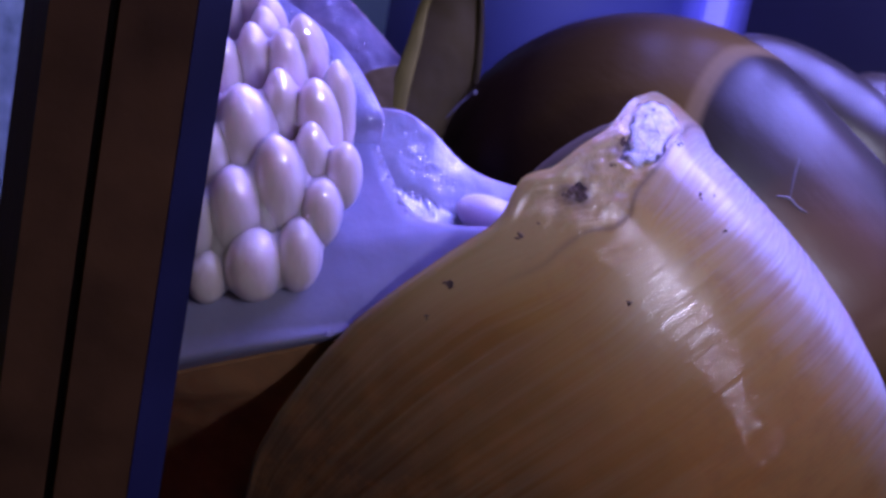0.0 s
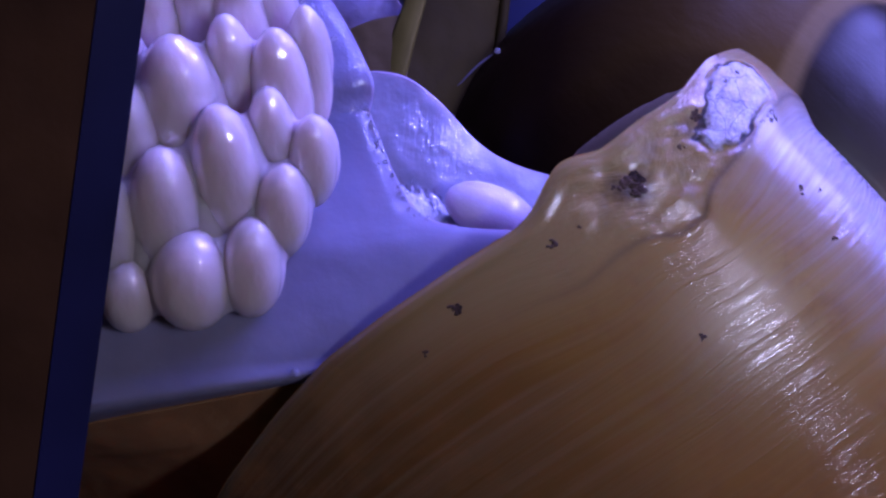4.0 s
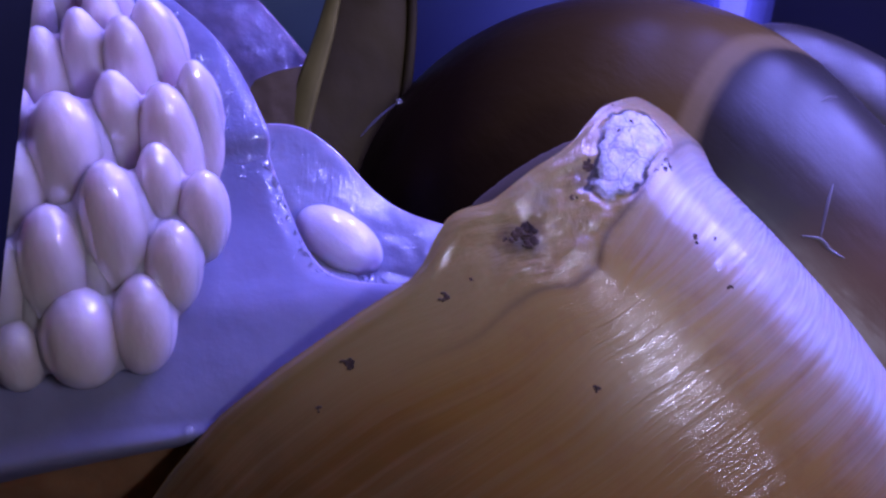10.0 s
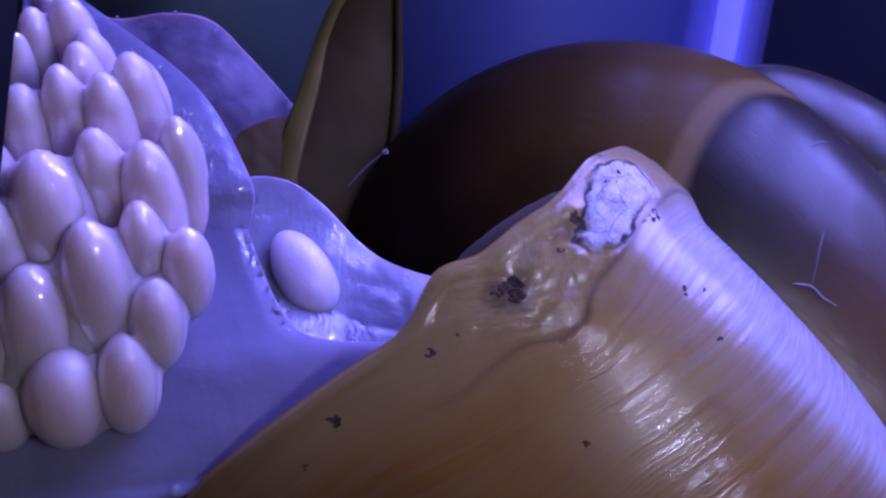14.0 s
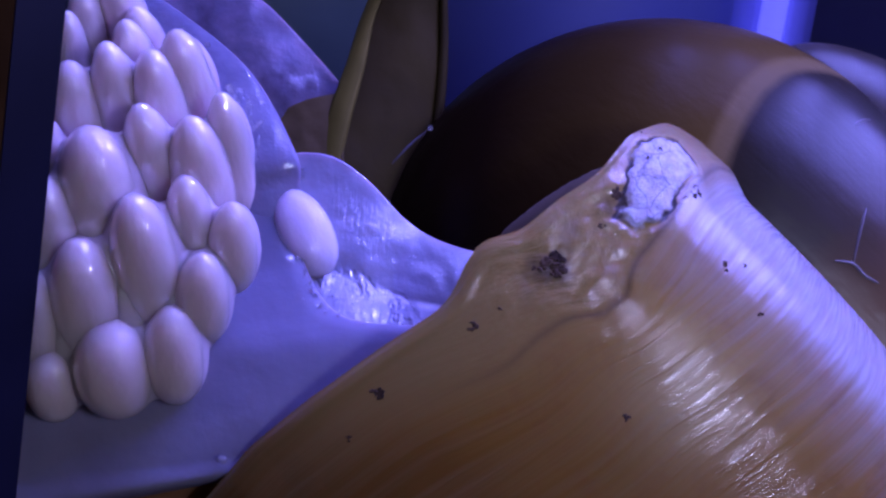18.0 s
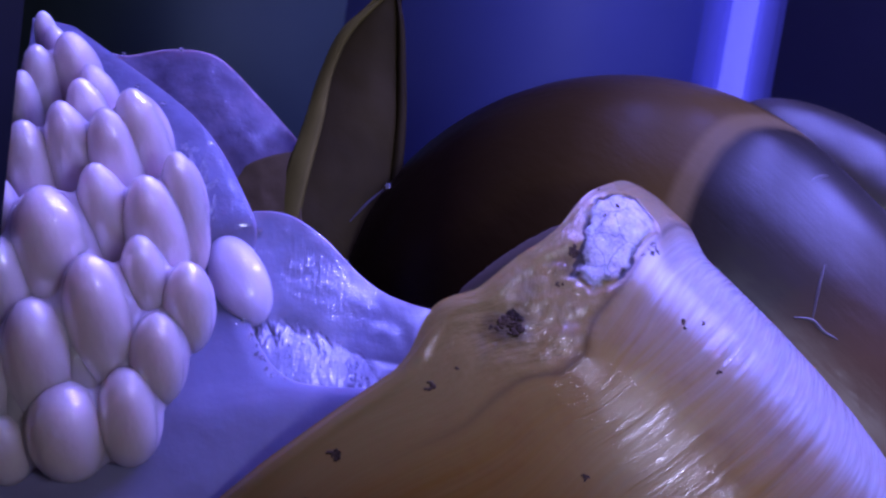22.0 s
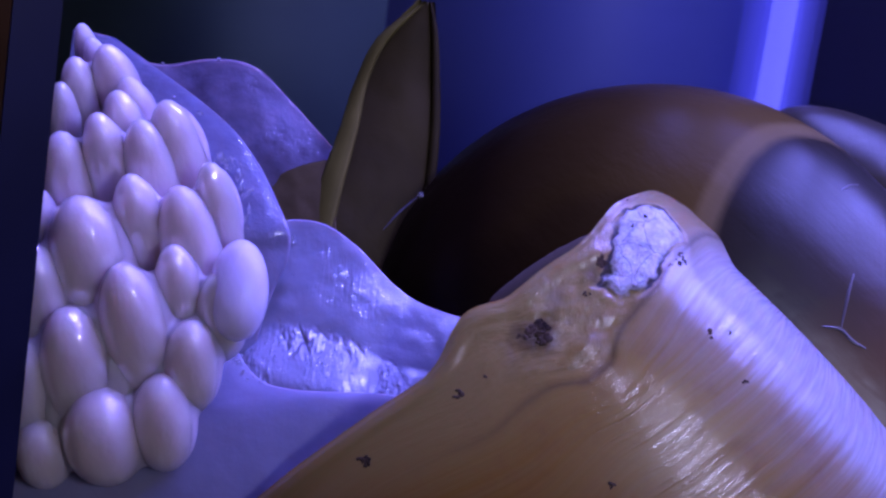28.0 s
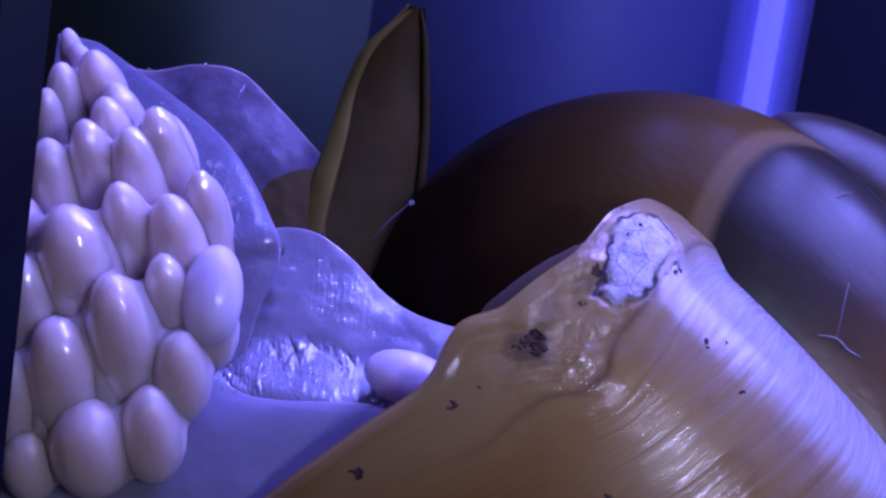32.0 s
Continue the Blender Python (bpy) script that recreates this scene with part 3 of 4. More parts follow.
front_off = Vector((-1.5, -0.9, 0))
upright("bevel", [Vector((0, 0, 0)), front_off, front_off + back * 10, back * 10], PANEL_BEVEL, 0, 260)
o2 = front_off + Vector((-0.05, 0, 0))
upright("edge_strip", [o2, o2 + side * 3.7, o2 + side * 3.7 + back * 10, o2 + back * 10], PANEL, 0, 260)
o3 = o2 + side * 3.7 + back * 1.2
upright("joint", [o3, o3 + side * 0.5, o3 + side * 0.5 + back * 8, o3 + back * 8], DARK, 0, 260)
o4 = o2 + side * 4.2
upright("edge_strip", [o4, o4 + side * 2.9, o4 + side * 2.9 + back * 10, o4 + back * 10], PANEL, 0, 260)

# walls far behind
g0, g1 = Vector((-32.0, 47.2, 0)), Vector((-9.2, 47.3, 0))
b1, s1, s2, n1 = Vector((16.9, 50.3, 0)), Vector((14.5, 45.0, 0)), Vector((17.1, 45.0, 0)), Vector((81.5, 50.9, 0))
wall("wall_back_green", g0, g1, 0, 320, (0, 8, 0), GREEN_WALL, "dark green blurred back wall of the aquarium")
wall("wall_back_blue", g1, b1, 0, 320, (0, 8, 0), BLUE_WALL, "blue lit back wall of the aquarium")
bm = bmesh.new()
bmesh.ops.create_cone(bm, cap_ends=True, segments=32, radius1=0.8 * MM, radius2=0.8 * MM, depth=0.32)
tube = tagged(part("light_tube", bm, GLOW), "glowing violet blue upright light tube", "lamp", kind="structure")
# nested glowing shells, added to soften the tube's edges into a halo
for wide, glow in ((1.15, HALO), (1.4, HALO_OUTER), (1.7, HALO_OUTER), (2.05, HALO_OUTER), (2.5, HALO_OUTER)):
    halo_bm = bmesh.new()
    bmesh.ops.create_cone(halo_bm, cap_ends=False, segments=48, radius1=wide * MM, radius2=wide * MM, depth=0.319)
    part("halo_shell", halo_bm, glow, tube, "added glowing shell for the tube's soft halo")
tube.location = mm(((s1.x + s2.x) / 2, (s1.y + s2.y) / 2, 160))
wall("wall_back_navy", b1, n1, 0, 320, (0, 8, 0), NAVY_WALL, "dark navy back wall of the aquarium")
p0, p1 = Vector((-68.23, 45.63, 117.87)), Vector((-32.43, 46.94, 124.06))
wall("wall_plaster", p0, p1, 0, 320, (0, 4, 0), PLASTER, "rough grey green wall outside the panel")

# ---- the laying snail ----
snail = base("apple_snail", (-2.98, 3.36, 130.62), label="amber and brown apple snail laying pink eggs", category="snail")

# its shell turns about an axis: profile of radius (mm) along the axis, from base to shoulder
A_DIR, M_DIR = Vector((0.5848, 0.2657, 0.7664)), Vector((0.8090, -0.1222, -0.5749))
N_DIR = A_DIR.cross(M_DIR).normalized()
if N_DIR.dot(AWAY) > 0:
    N_DIR = -N_DIR
HUB = Vector((6.47, 21.38, 127.89))
AX = [-34, -31, -27, -22, -16, -10, -4, 0, 2.5, 4.6, 5.7, 6.5, 7.2, 7.7, 8.0, 7.5, 6.5]
RAD = [0.5, 9.0, 15.0, 18.6, 21.4, 23.1, 23.9, 23.9, 23.6, 23.0, 22.2, 21.2, 20.0, 18.8, 17.2, 13.0, 6.0]
LIP_AX = [-34, -27, -24, -22, -19.6, -16.3, -13.6, -10.8, -7.3, -5.0, -4.2, -3.0, -2.2, -1.6, -0.7, 0.3, 1.3, 2.5, 3.3, 4.2, 5.1, 5.8, 6.7, 7.2, 8.0]
LIP_M = [6.0, 3.3, 1.8, 0.5, -0.25, -0.8, -1.0, -0.7, -0.1, 0.4, 0.35, -0.1, -0.3, -0.12, 0.44, 0.55, 0.65, 0.93, 1.0, 0.9, 0.83, 1.06, 1.4, 1.7, 3.2]
# the old breakage runs this far (mm) behind the lip
SEAM_AX, SEAM_D = [-9, -5, -3, -1, 0.3, 1.0, 3.1, 6.1, 8], [2.6, 3.3, 3.7, 4.14, 4.1, 3.69, 3.09, 2.72, 2.6]
# outline of the chalky worn patch before it: distance behind the lip, place along the axis
PATCH = [(0.45, 5.0), (0.62, 4.3), (1.25, 3.2), (1.75, 2.3), (2.5, 2.35), (2.85, 3.0), (2.62, 4.6), (2.45, 6.0), (2.0, 6.25), (1.1, 6.6), (0.6, 5.9)]


def smooth_interp(x, xs, ys):
    total = 0.0
    for k in range(-2, 3):
        total += float(np.interp(x + 0.12 * k, xs, ys))
    return total / 5


def in_patch(d, ax):
    """How far (mm) a point lies inside the worn patch; negative outside."""
    d += 0.22 * noise.noise(Vector((d * 1.9, ax * 1.9, 5.0))) + 0.10 * noise.noise(Vector((d * 5.0, ax * 5.0, 9.0)))
    ax += 0.22 * noise.noise(Vector((d * 1.9, ax * 1.9, 15.0))) + 0.10 * noise.noise(Vector((d * 5.0, ax * 5.0, 19.0)))
    inside, least = False, 9.0
    for (x0, y0), (x1, y1) in zip(PATCH, PATCH[1:] + PATCH[:1]):
        if (y0 > ax) != (y1 > ax) and d < x0 + (ax - y0) / (y1 - y0) * (x1 - x0):
            inside = not inside
        ex, ey = x1 - x0, y1 - y0
        f = max(0.0, min(1.0, ((d - x0) * ex + (ax - y0) * ey) / (ex * ex + ey * ey)))
        least = min(least, math.hypot(d - x0 - f * ex, ax - y0 - f * ey))
    return least if inside else -least


def eased(values, i):
    """A smooth line through the values (Catmull-Rom), read at the index i."""
    i = max(0.0, min(len(values) - 1.001, i))
    k = int(i)
    f = i - k
    a, b, c, d = (values[max(0, min(len(values) - 1, k + o))] for o in (-1, 0, 1, 2))
    return 0.5 * (2 * b + (c - a) * f + (2 * a - 5 * b + 4 * c - d) * f ** 2 + (3 * b - a - 3 * c + d) * f ** 3)


def profile(s):
    """Place along the axis and radius at s."""
    i = s * (len(AX) - 1)
    return tuple(sum(eased(v, i + 0.3 * k) * w for k, w in ((-2, 1), (-1, 2), (0, 3), (1, 2), (2, 1))) / 9 for v in (AX, RAD))


def shell_point(s, phi):
    """s runs along the profile, 0 to 1; phi (radians) goes round the axis, growing away from the lip."""
    ax, r = profile(s)
    lip = math.asin(max(-0.95, min(0.95, (smooth_interp(ax, LIP_AX, LIP_M) - 8.0) / max(1.18 * r, 16.0))))
    even = -0.36 + 0.006 * (ax + 10)
    turn = even + (lip - even) * math.exp(-4.0 * phi) + phi
    r *= math.exp(-0.055 * phi)
    # a crease a few millimetres behind the lip, and a lumpy zone before it
    d, gate = phi * 24.0, max(0.0, min(1.0, (ax + 4.0) / 3.0)) * max(0.0, min(1.0, (7.4 - ax) / 1.5))
    seam = float(np.interp(ax, SEAM_AX, SEAM_D))
    r -= max(0.0, min(1.0, (ax + 3.4) / 2.4)) * gate * (0.035 * math.exp(-((d - seam) / 0.14) ** 2) + 0.04 / (1 + math.exp(9 * (d - seam))))
    r -= 0.16 * math.exp(-(d / 0.22) ** 2) - 0.05 * math.exp(-((d - 0.62) / 0.2) ** 2)
    if d < 4.0 and ax > 1.0:
        inside = in_patch(d, ax)
        r += 0.07 * max(0.0, min(1.0, inside / 0.12)) - 0.12 * math.exp(-(inside / 0.09) ** 2)
        if inside > 0:
            r += 0.05 * noise.noise(Vector((d * 2.6, ax * 2.6, 31.0)))
    if d < seam:
        r += gate * (0.10 * noise.noise(Vector((d * 1.1, ax * 0.8, 3.0))) + 0.06 * noise.noise(Vector((d * 2.6, ax * 1.8, 23.0)))) * min(1.0, (seam - d) * 2) * min(1.0, d)
    # growth ridges, parallel to the lip
    grown = max(0.0, min(1.0, (d - seam) / 1.5)) * max(0.06, min(1.0, (ax + 3.0) / 5.0))
    r += grown * (0.028 * noise.noise(Vector((d * 1.1, ax * 0.06, 7.0))) + 0.022 * noise.noise(Vector((d * 2.9, ax * 0.08, 11.0))))
    # behind the chipped rim the shoulder stands a little lower
    fall = max(0.0, min(1.0, (d - 2.2) / 2.0))
    ax -= 0.5 * fall * fall * (3 - 2 * fall) * max(0.0, min(1.0, (ax - 3.5) / 2.5))
    return (HUB + A_DIR * (ax + 0.45 * min(phi, 0.9)) + (M_DIR * (1.18 * math.sin(turn)) + N_DIR * math.cos(turn)) * r) * MM


NS, NP, SWEEP = 200, 420, 2.9


def phi_of(j):
    return SWEEP * (j / NP) ** 1.6


bm = bmesh.new()
uv = bm.loops.layers.uv.new("grown")
rows = [[shell_point(i / NS, phi_of(j)) for i in range(NS + 1)] for j in range(NP + 1)]
patch = bm.verts.layers.float.new("patch")
vs = grid(bm, rows)
where = {}
for j, row in enumerate(vs):
    for i, v in enumerate(row):
        ax_here = profile(i / NS)[0]
        d_here = phi_of(j) * 24.0
        where[v] = ((d_here + (3.4 - float(np.interp(ax_here, SEAM_AX, SEAM_D))) * max(0.0, min(1.0, (6.5 - d_here) / 2.0))) / 40.0, i / NS)
        v[patch] = in_patch(d_here, ax_here) if d_here < 4.5 and ax_here > 1.0 else -2.0
for f in bm.faces:
    for lp in f.loops:
        lp[uv].uv = where[lp.vert]
bmesh.ops.recalc_face_normals(bm, faces=bm.faces[:])
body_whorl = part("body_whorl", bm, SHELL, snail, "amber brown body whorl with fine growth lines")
so = body_whorl.modifiers.new("wall", "SOLIDIFY")
so.thickness, so.offset = 0.4 * MM, -1


ROW_POINTS = np.array([[tuple(p) for p in row] for row in rows])


def on_shell(p):
    """The nearest point of the shell's near side to p (mm), and the way out of it."""
    away = np.linalg.norm(ROW_POINTS[1:320, 50:NS] - np.array(mm(p)), axis=2)
    j, i = (int(k) for k in np.unravel_index(away.argmin(), away.shape))
    i, j = i + 50, j + 1
    n = (rows[j][i + 1] - rows[j][i - 1]).cross(rows[j + 1][i] - rows[j - 1][i]).normalized()
    return rows[j][i], (-n if n.dot(AWAY) > 0 else n)


def speck(p, size, seed):
    """A crumb of dark algae stuck on the shell."""
    rnd = random.Random(seed)
    place, out = on_shell(p)
    bm = bmesh.new()
    turn = frame_of(out, RIGHT)
    for _ in range(7 if size < 0.25 else 15):
        o = turn @ Vector((rnd.gauss(0, 0.38), rnd.gauss(0, 0.38), -0.03)) * size
        grain = 1.0 if size < 0.25 else 0.85
        ellipsoid(bm, place / MM + o, (size * grain * rnd.uniform(0.15, 0.45), size * grain * rnd.uniform(0.2, 0.6), size * 0.09), turn @ Matrix.Rotation(rnd.uniform(-0.9, 0.9), 3, "Z"), 12, 5)
    for v in bm.verts:
        v.co += turn @ Vector((rnd.uniform(-1, 1), rnd.uniform(-1, 1), 0)) * size * 0.05 * MM
    part("algae_speck", bm, SPECK, snail, "black algae speck")


for n, (p, size) in enumerate([
        ((0.08, -1.89, 134.80), 0.22), ((-3.12, -2.53, 131.79), 0.28), ((-3.94, -2.52, 129.90), 0.16),
        ((2.84, -0.37, 137.14), 0.42), ((2.49, -0.34, 137.30), 0.30), ((2.97, -0.27, 137.62), 0.34), ((2.17, -0.39, 137.04), 0.2),
        ((4.71, 1.26, 140.00), 0.30), ((4.96, 1.12, 139.36), 0.26), ((5.54, 1.08, 139.13), 0.22), ((4.34, 0.03, 139.04), 0.16),
        ((9.19, 0.83, 138.00), 0.2), ((10.07, 0.88, 138.22), 0.12), ((10.78, 0.49, 136.38), 0.14), ((6.24, 2.69, 141.91), 0.14),
        ((6.29, -1.42, 132.19), 0.16), ((7.54, 2.26, 139.90), 0.2), ((7.81, 2.34, 140.26), 0.16), ((0.99, -1.72, 135.60), 0.1), ((4.96, 2.22, 139.71), 0.22), ((5.37, 2.08, 139.03), 0.22)]):
    speck(p, size, n)


# dark rim of the chipped patch
for n, p in enumerate([(5.88, 2.04, 138.86), (6.40, 2.04, 138.87), (7.31, 2.22, 139.72), (7.76, 2.38, 140.47), (5.40, 3.63, 141.54), (5.61, 2.51, 141.05), (6.34, 3.64, 141.59), (5.38, 2.35, 140.31)]):
    speck(p, (0.2, 0.24, 0.16, 0.18, 0.12, 0.12, 0.14, 0.15)[n], 40 + n)


def curve_through(points, n):
    """A smooth line through the points (Catmull-Rom)."""
    pts = [Vector(p) for p in points]
    pts = [2 * pts[0] - pts[1], *pts, 2 * pts[-1] - pts[-2]]
    out = []
    for k in range(n):
        u = k / (n - 1) * (len(pts) - 3)
        i = min(int(u), len(pts) - 4)
        f, (a, b, c, d) = u - i, pts[i:i + 4]
        out.append(0.5 * (2 * b + (c - a) * f + (2 * a - 5 * b + 4 * c - d) * f ** 2 + (3 * b - a - 3 * c + d) * f ** 3))
    return out


SKINS = {}


def skin(name, lefts, rights, mat, parent, label, bulge=0.8, roll=0.8, thick=1.0, nu=60, nv=90, ripple=0.0, grain=0.6, shelf=0.0, drips=0.0):
    """A sheet of flesh between two lines; it swells towards the front and rolls back at its free edge."""
    L, R = curve_through(lefts, nv), curve_through(rights, nv)
    out = []
    for j, (a, b) in enumerate(zip(L, R)):
        row = []
        v = j / (nv - 1)
        for i in range(nu):
            u = i / (nu - 1)
            back = -bulge * math.sin(math.pi * u) + roll * max(0.0, (u - 0.9) / 0.1) ** 2
            step = max(0.0, min(1.0, (u - 0.5) / 0.3))
            p = a.lerp(b, u) + AWAY * (back - shelf * step * step * (3 - 2 * step))
            if ripple:
                q = p * grain
                p = p + AWAY * ripple * (noise.noise(q) + 0.5 * noise.noise(q * 2.3))
            if drips:
                low, high = max(0.0, 1 - ((u - 0.66) / 0.17) ** 2), max(0.0, 1 - ((u - 0.27) / 0.2) ** 2)
                here = max(0.0, min(1.0, (0.72 - v) / 0.15)) * (0.1 + 0.9 * max(0.0, min(1.0, 0.4 + 2.0 * noise.noise(Vector((v * 9, u * 5.0, 4.0))))))
                bent = v * 9 - u * 4.5 + 0.8 * noise.noise(Vector((v * 7, u * 6.0, 21.0)))
                lobe = abs(math.sin(math.pi * bent)) ** 0.6 * (0.55 + 0.9 * noise.noise(Vector((math.floor(bent) * 3.7, 1.5, 6.0))))
                lumps = 1.5 * lobe - 0.6 + 0.5 * noise.noise(Vector((v * 48, u * 20.0, 2.0))) + 0.45 * noise.noise(Vector((v * 90, u * 46.0, 8.0)))
                folds = noise.noise(Vector((v * 9 + u * 6, u * 13.0, 5.0))) * max(0.0, min(1.0, (0.52 - v) / 0.2))
                p = p - AWAY * drips * here * (low * lumps + 0.4 * high * folds)
            row.append(p * MM)
        out.append(row)
    bm = bmesh.new()
    sheet = bm.loops.layers.uv.new("sheet")
    vs = grid(bm, out)
    spot = {v: (i / (nu - 1), j / (nv - 1)) for j, row in enumerate(vs) for i, v in enumerate(row)}
    for f in bm.faces:
        for lp in f.loops:
            lp[sheet].uv = spot[lp.vert]
    bmesh.ops.recalc_face_normals(bm, faces=bm.faces[:])
    if sum((f.normal.dot(AWAY) for f in bm.faces)) > 0:
        bmesh.ops.reverse_faces(bm, faces=bm.faces[:])
    ob = part(name, bm, mat, parent, label)
    SKINS[name] = out
    so = ob.modifiers.new("body", "SOLIDIFY")
    so.thickness, so.offset = thick * MM, -1
    return ob


skin("mantle",
     [(-19.40, 11.50, 144.87), (-18.40, 7.54, 140.68), (-17.57, 4.50, 136.96), (-17.52, 3.83, 134.90), (-17.52, 3.52, 133.47), (-17.45, 3.10, 131.47)],
     [(-17.50, 11.48, 144.78), (-11.17, 7.64, 142.11), (-8.13, 4.70, 139.35), (-7.61, 4.38, 137.82), (-8.05, 3.96, 136.00), (-8.45, 3.60, 133.55)],
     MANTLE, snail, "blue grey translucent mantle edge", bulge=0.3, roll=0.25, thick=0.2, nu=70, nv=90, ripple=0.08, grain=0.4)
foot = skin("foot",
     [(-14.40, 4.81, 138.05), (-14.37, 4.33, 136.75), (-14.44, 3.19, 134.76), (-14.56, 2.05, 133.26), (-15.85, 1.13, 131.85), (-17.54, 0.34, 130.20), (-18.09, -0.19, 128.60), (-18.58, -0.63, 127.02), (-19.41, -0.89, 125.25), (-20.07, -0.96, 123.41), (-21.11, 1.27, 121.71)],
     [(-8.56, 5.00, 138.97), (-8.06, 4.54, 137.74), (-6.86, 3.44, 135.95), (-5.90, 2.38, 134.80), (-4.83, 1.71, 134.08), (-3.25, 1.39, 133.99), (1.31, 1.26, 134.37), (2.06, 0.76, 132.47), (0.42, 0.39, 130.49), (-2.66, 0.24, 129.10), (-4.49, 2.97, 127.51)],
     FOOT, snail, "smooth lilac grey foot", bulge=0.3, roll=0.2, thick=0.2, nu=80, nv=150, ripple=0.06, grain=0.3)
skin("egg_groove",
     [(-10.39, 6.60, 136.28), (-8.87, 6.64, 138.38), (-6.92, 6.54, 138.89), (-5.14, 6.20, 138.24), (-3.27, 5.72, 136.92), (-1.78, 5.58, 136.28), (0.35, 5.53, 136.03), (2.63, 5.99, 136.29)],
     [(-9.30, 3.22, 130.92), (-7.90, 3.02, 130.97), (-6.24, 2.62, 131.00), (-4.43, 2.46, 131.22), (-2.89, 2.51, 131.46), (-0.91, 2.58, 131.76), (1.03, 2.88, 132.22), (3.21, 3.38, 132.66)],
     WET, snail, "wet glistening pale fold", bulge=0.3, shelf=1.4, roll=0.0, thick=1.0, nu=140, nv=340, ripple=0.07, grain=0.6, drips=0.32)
skin("mantle_lobe",
     [(-19.15, 14.43, 144.24), (-16.14, 14.30, 143.61), (-13.86, 14.42, 144.18), (-11.77, 14.42, 144.19), (-9.86, 14.15, 142.95), (-7.84, 13.81, 141.34), (-6.24, 13.71, 139.90)],
     [(-17.22, 11.98, 139.94), (-14.37, 11.65, 138.37), (-12.33, 11.34, 136.94), (-10.46, 11.25, 136.48), (-8.97, 11.54, 136.41), (-7.07, 11.94, 136.38), (-5.57, 12.67, 135.97)],
     LOBE, snail, "dim purple speckled mantle lobe", bulge=0.9, roll=0.0, thick=0.8, ripple=0.10, grain=0.6)
skin("tail",
     [(-10.18, 11.94, 139.25), (-8.77, 11.94, 140.24), (-7.22, 12.07, 140.85)], [(-9.11, 9.78, 133.89), (-7.37, 9.64, 134.21), (-5.66, 9.69, 134.47)],
     TAIL, snail, "tan flesh at the operculum base", bulge=0.6, roll=0.0, thick=0.8, ripple=0.1)
skin("underside",
     [(-17.85, 1.90, 122.74), (-18.15, 4.30, 120.60), (-19.09, 9.0, 117.20), (-19.61, 18.0, 104.19)], [(-3.00, 0.95, 129.10), (-4.00, 0.60, 126.70), (-6.00, 1.60, 122.00), (-8.50, 8.00, 109.40)],
     BROWN_SKIN, snail, "dark brown underside of the mantle", bulge=1.0, roll=0.0, thick=0.8, ripple=0.1)
soft_body("inner_lip", [((3.27, 4.32, 138.65), (3.9, 1.0, 0.5), -31)], NACRE, snail, label="pale inner lip of the shell")
skin("operculum",
     [(-4.46, 14.24, 148.18), (-5.93, 13.92, 146.64), (-6.69, 13.46, 144.51), (-6.96, 12.57, 142.24), (-7.24, 11.44, 139.78), (-7.41, 10.41, 137.36), (-6.97, 9.85, 134.74)],
     [(-4.01, 14.26, 148.24), (-3.66, 14.19, 146.98), (-3.30, 13.98, 145.00), (-2.94, 13.50, 142.78), (-2.74, 12.98, 140.29), (-2.84, 12.44, 137.76), (-2.40, 11.87, 135.06)],
     OPERC, snail, "horny brown operculum", bulge=0.25, roll=0.3, thick=0.35, nu=24, nv=60, ripple=0.05)
skin("operculum_rim",
     [(-4.39, 14.25, 148.19), (-6.15, 13.87, 146.41), (-6.87, 13.43, 144.36), (-7.19, 12.57, 142.21), (-7.61, 11.42, 139.72), (-7.77, 10.40, 137.31), (-7.54, 9.94, 135.14)],
     [(-4.28, 13.93, 148.16), (-5.70, 13.51, 146.19), (-6.26, 13.11, 144.30), (-6.33, 12.26, 142.19), (-6.52, 11.12, 139.76), (-6.59, 10.14, 137.54), (-6.34, 9.68, 135.38)],
     OPERC_RIM, snail, "yellowish operculum rim", bulge=0.15, roll=0.2, thick=0.4, nu=12, nv=60)


skin("operculum_edge",
     [(-4.11, 14.15, 148.23), (-3.80, 13.99, 146.96), (-3.49, 13.77, 144.98), (-3.18, 13.30, 142.76), (-3.03, 12.77, 140.27), (-3.13, 12.23, 137.74), (-2.70, 11.66, 135.06)],
     [(-3.99, 14.26, 148.25), (-3.51, 14.10, 147.00), (-3.12, 13.88, 145.03), (-2.76, 13.41, 142.81), (-2.59, 12.88, 140.32), (-2.69, 12.34, 137.80), (-2.25, 11.77, 135.11)],
     OPERC_EDGE, snail, "olive brown operculum edge", bulge=0.12, roll=0.1, thick=0.3, nu=10, nv=60)


FULL = 2.8


def whorl(name, centre, radii, turn, mat, label, drawn=0.0, full=2.0):
    """A rounded coil; drawn pulls its far side out (mm), full flattens its front."""
    bm = bmesh.new()
    ellipsoid(bm, centre, radii, VIEW @ Matrix.Rotation(radians(turn), 3, "Z"), 96, 64)
    for v in bm.verts:
        o = v.co - mm(centre)
        k = min(1.0, math.hypot(o.dot(RIGHT) / radii[0], o.dot(DOWN) / radii[1]) / MM)
        if full > 2.0 and turn == 0:
            v.co += AWAY * (math.copysign(radii[2] * (1 - k ** full) ** (1 / full), o.dot(AWAY)) * MM - o.dot(AWAY))
        along = (v.co - mm(centre)).dot(M_DIR) / MM
        v.co += M_DIR * (drawn * max(0.0, min(1.0, along / 2.0)) * MM)
    return part(name, bm, mat, snail, label)


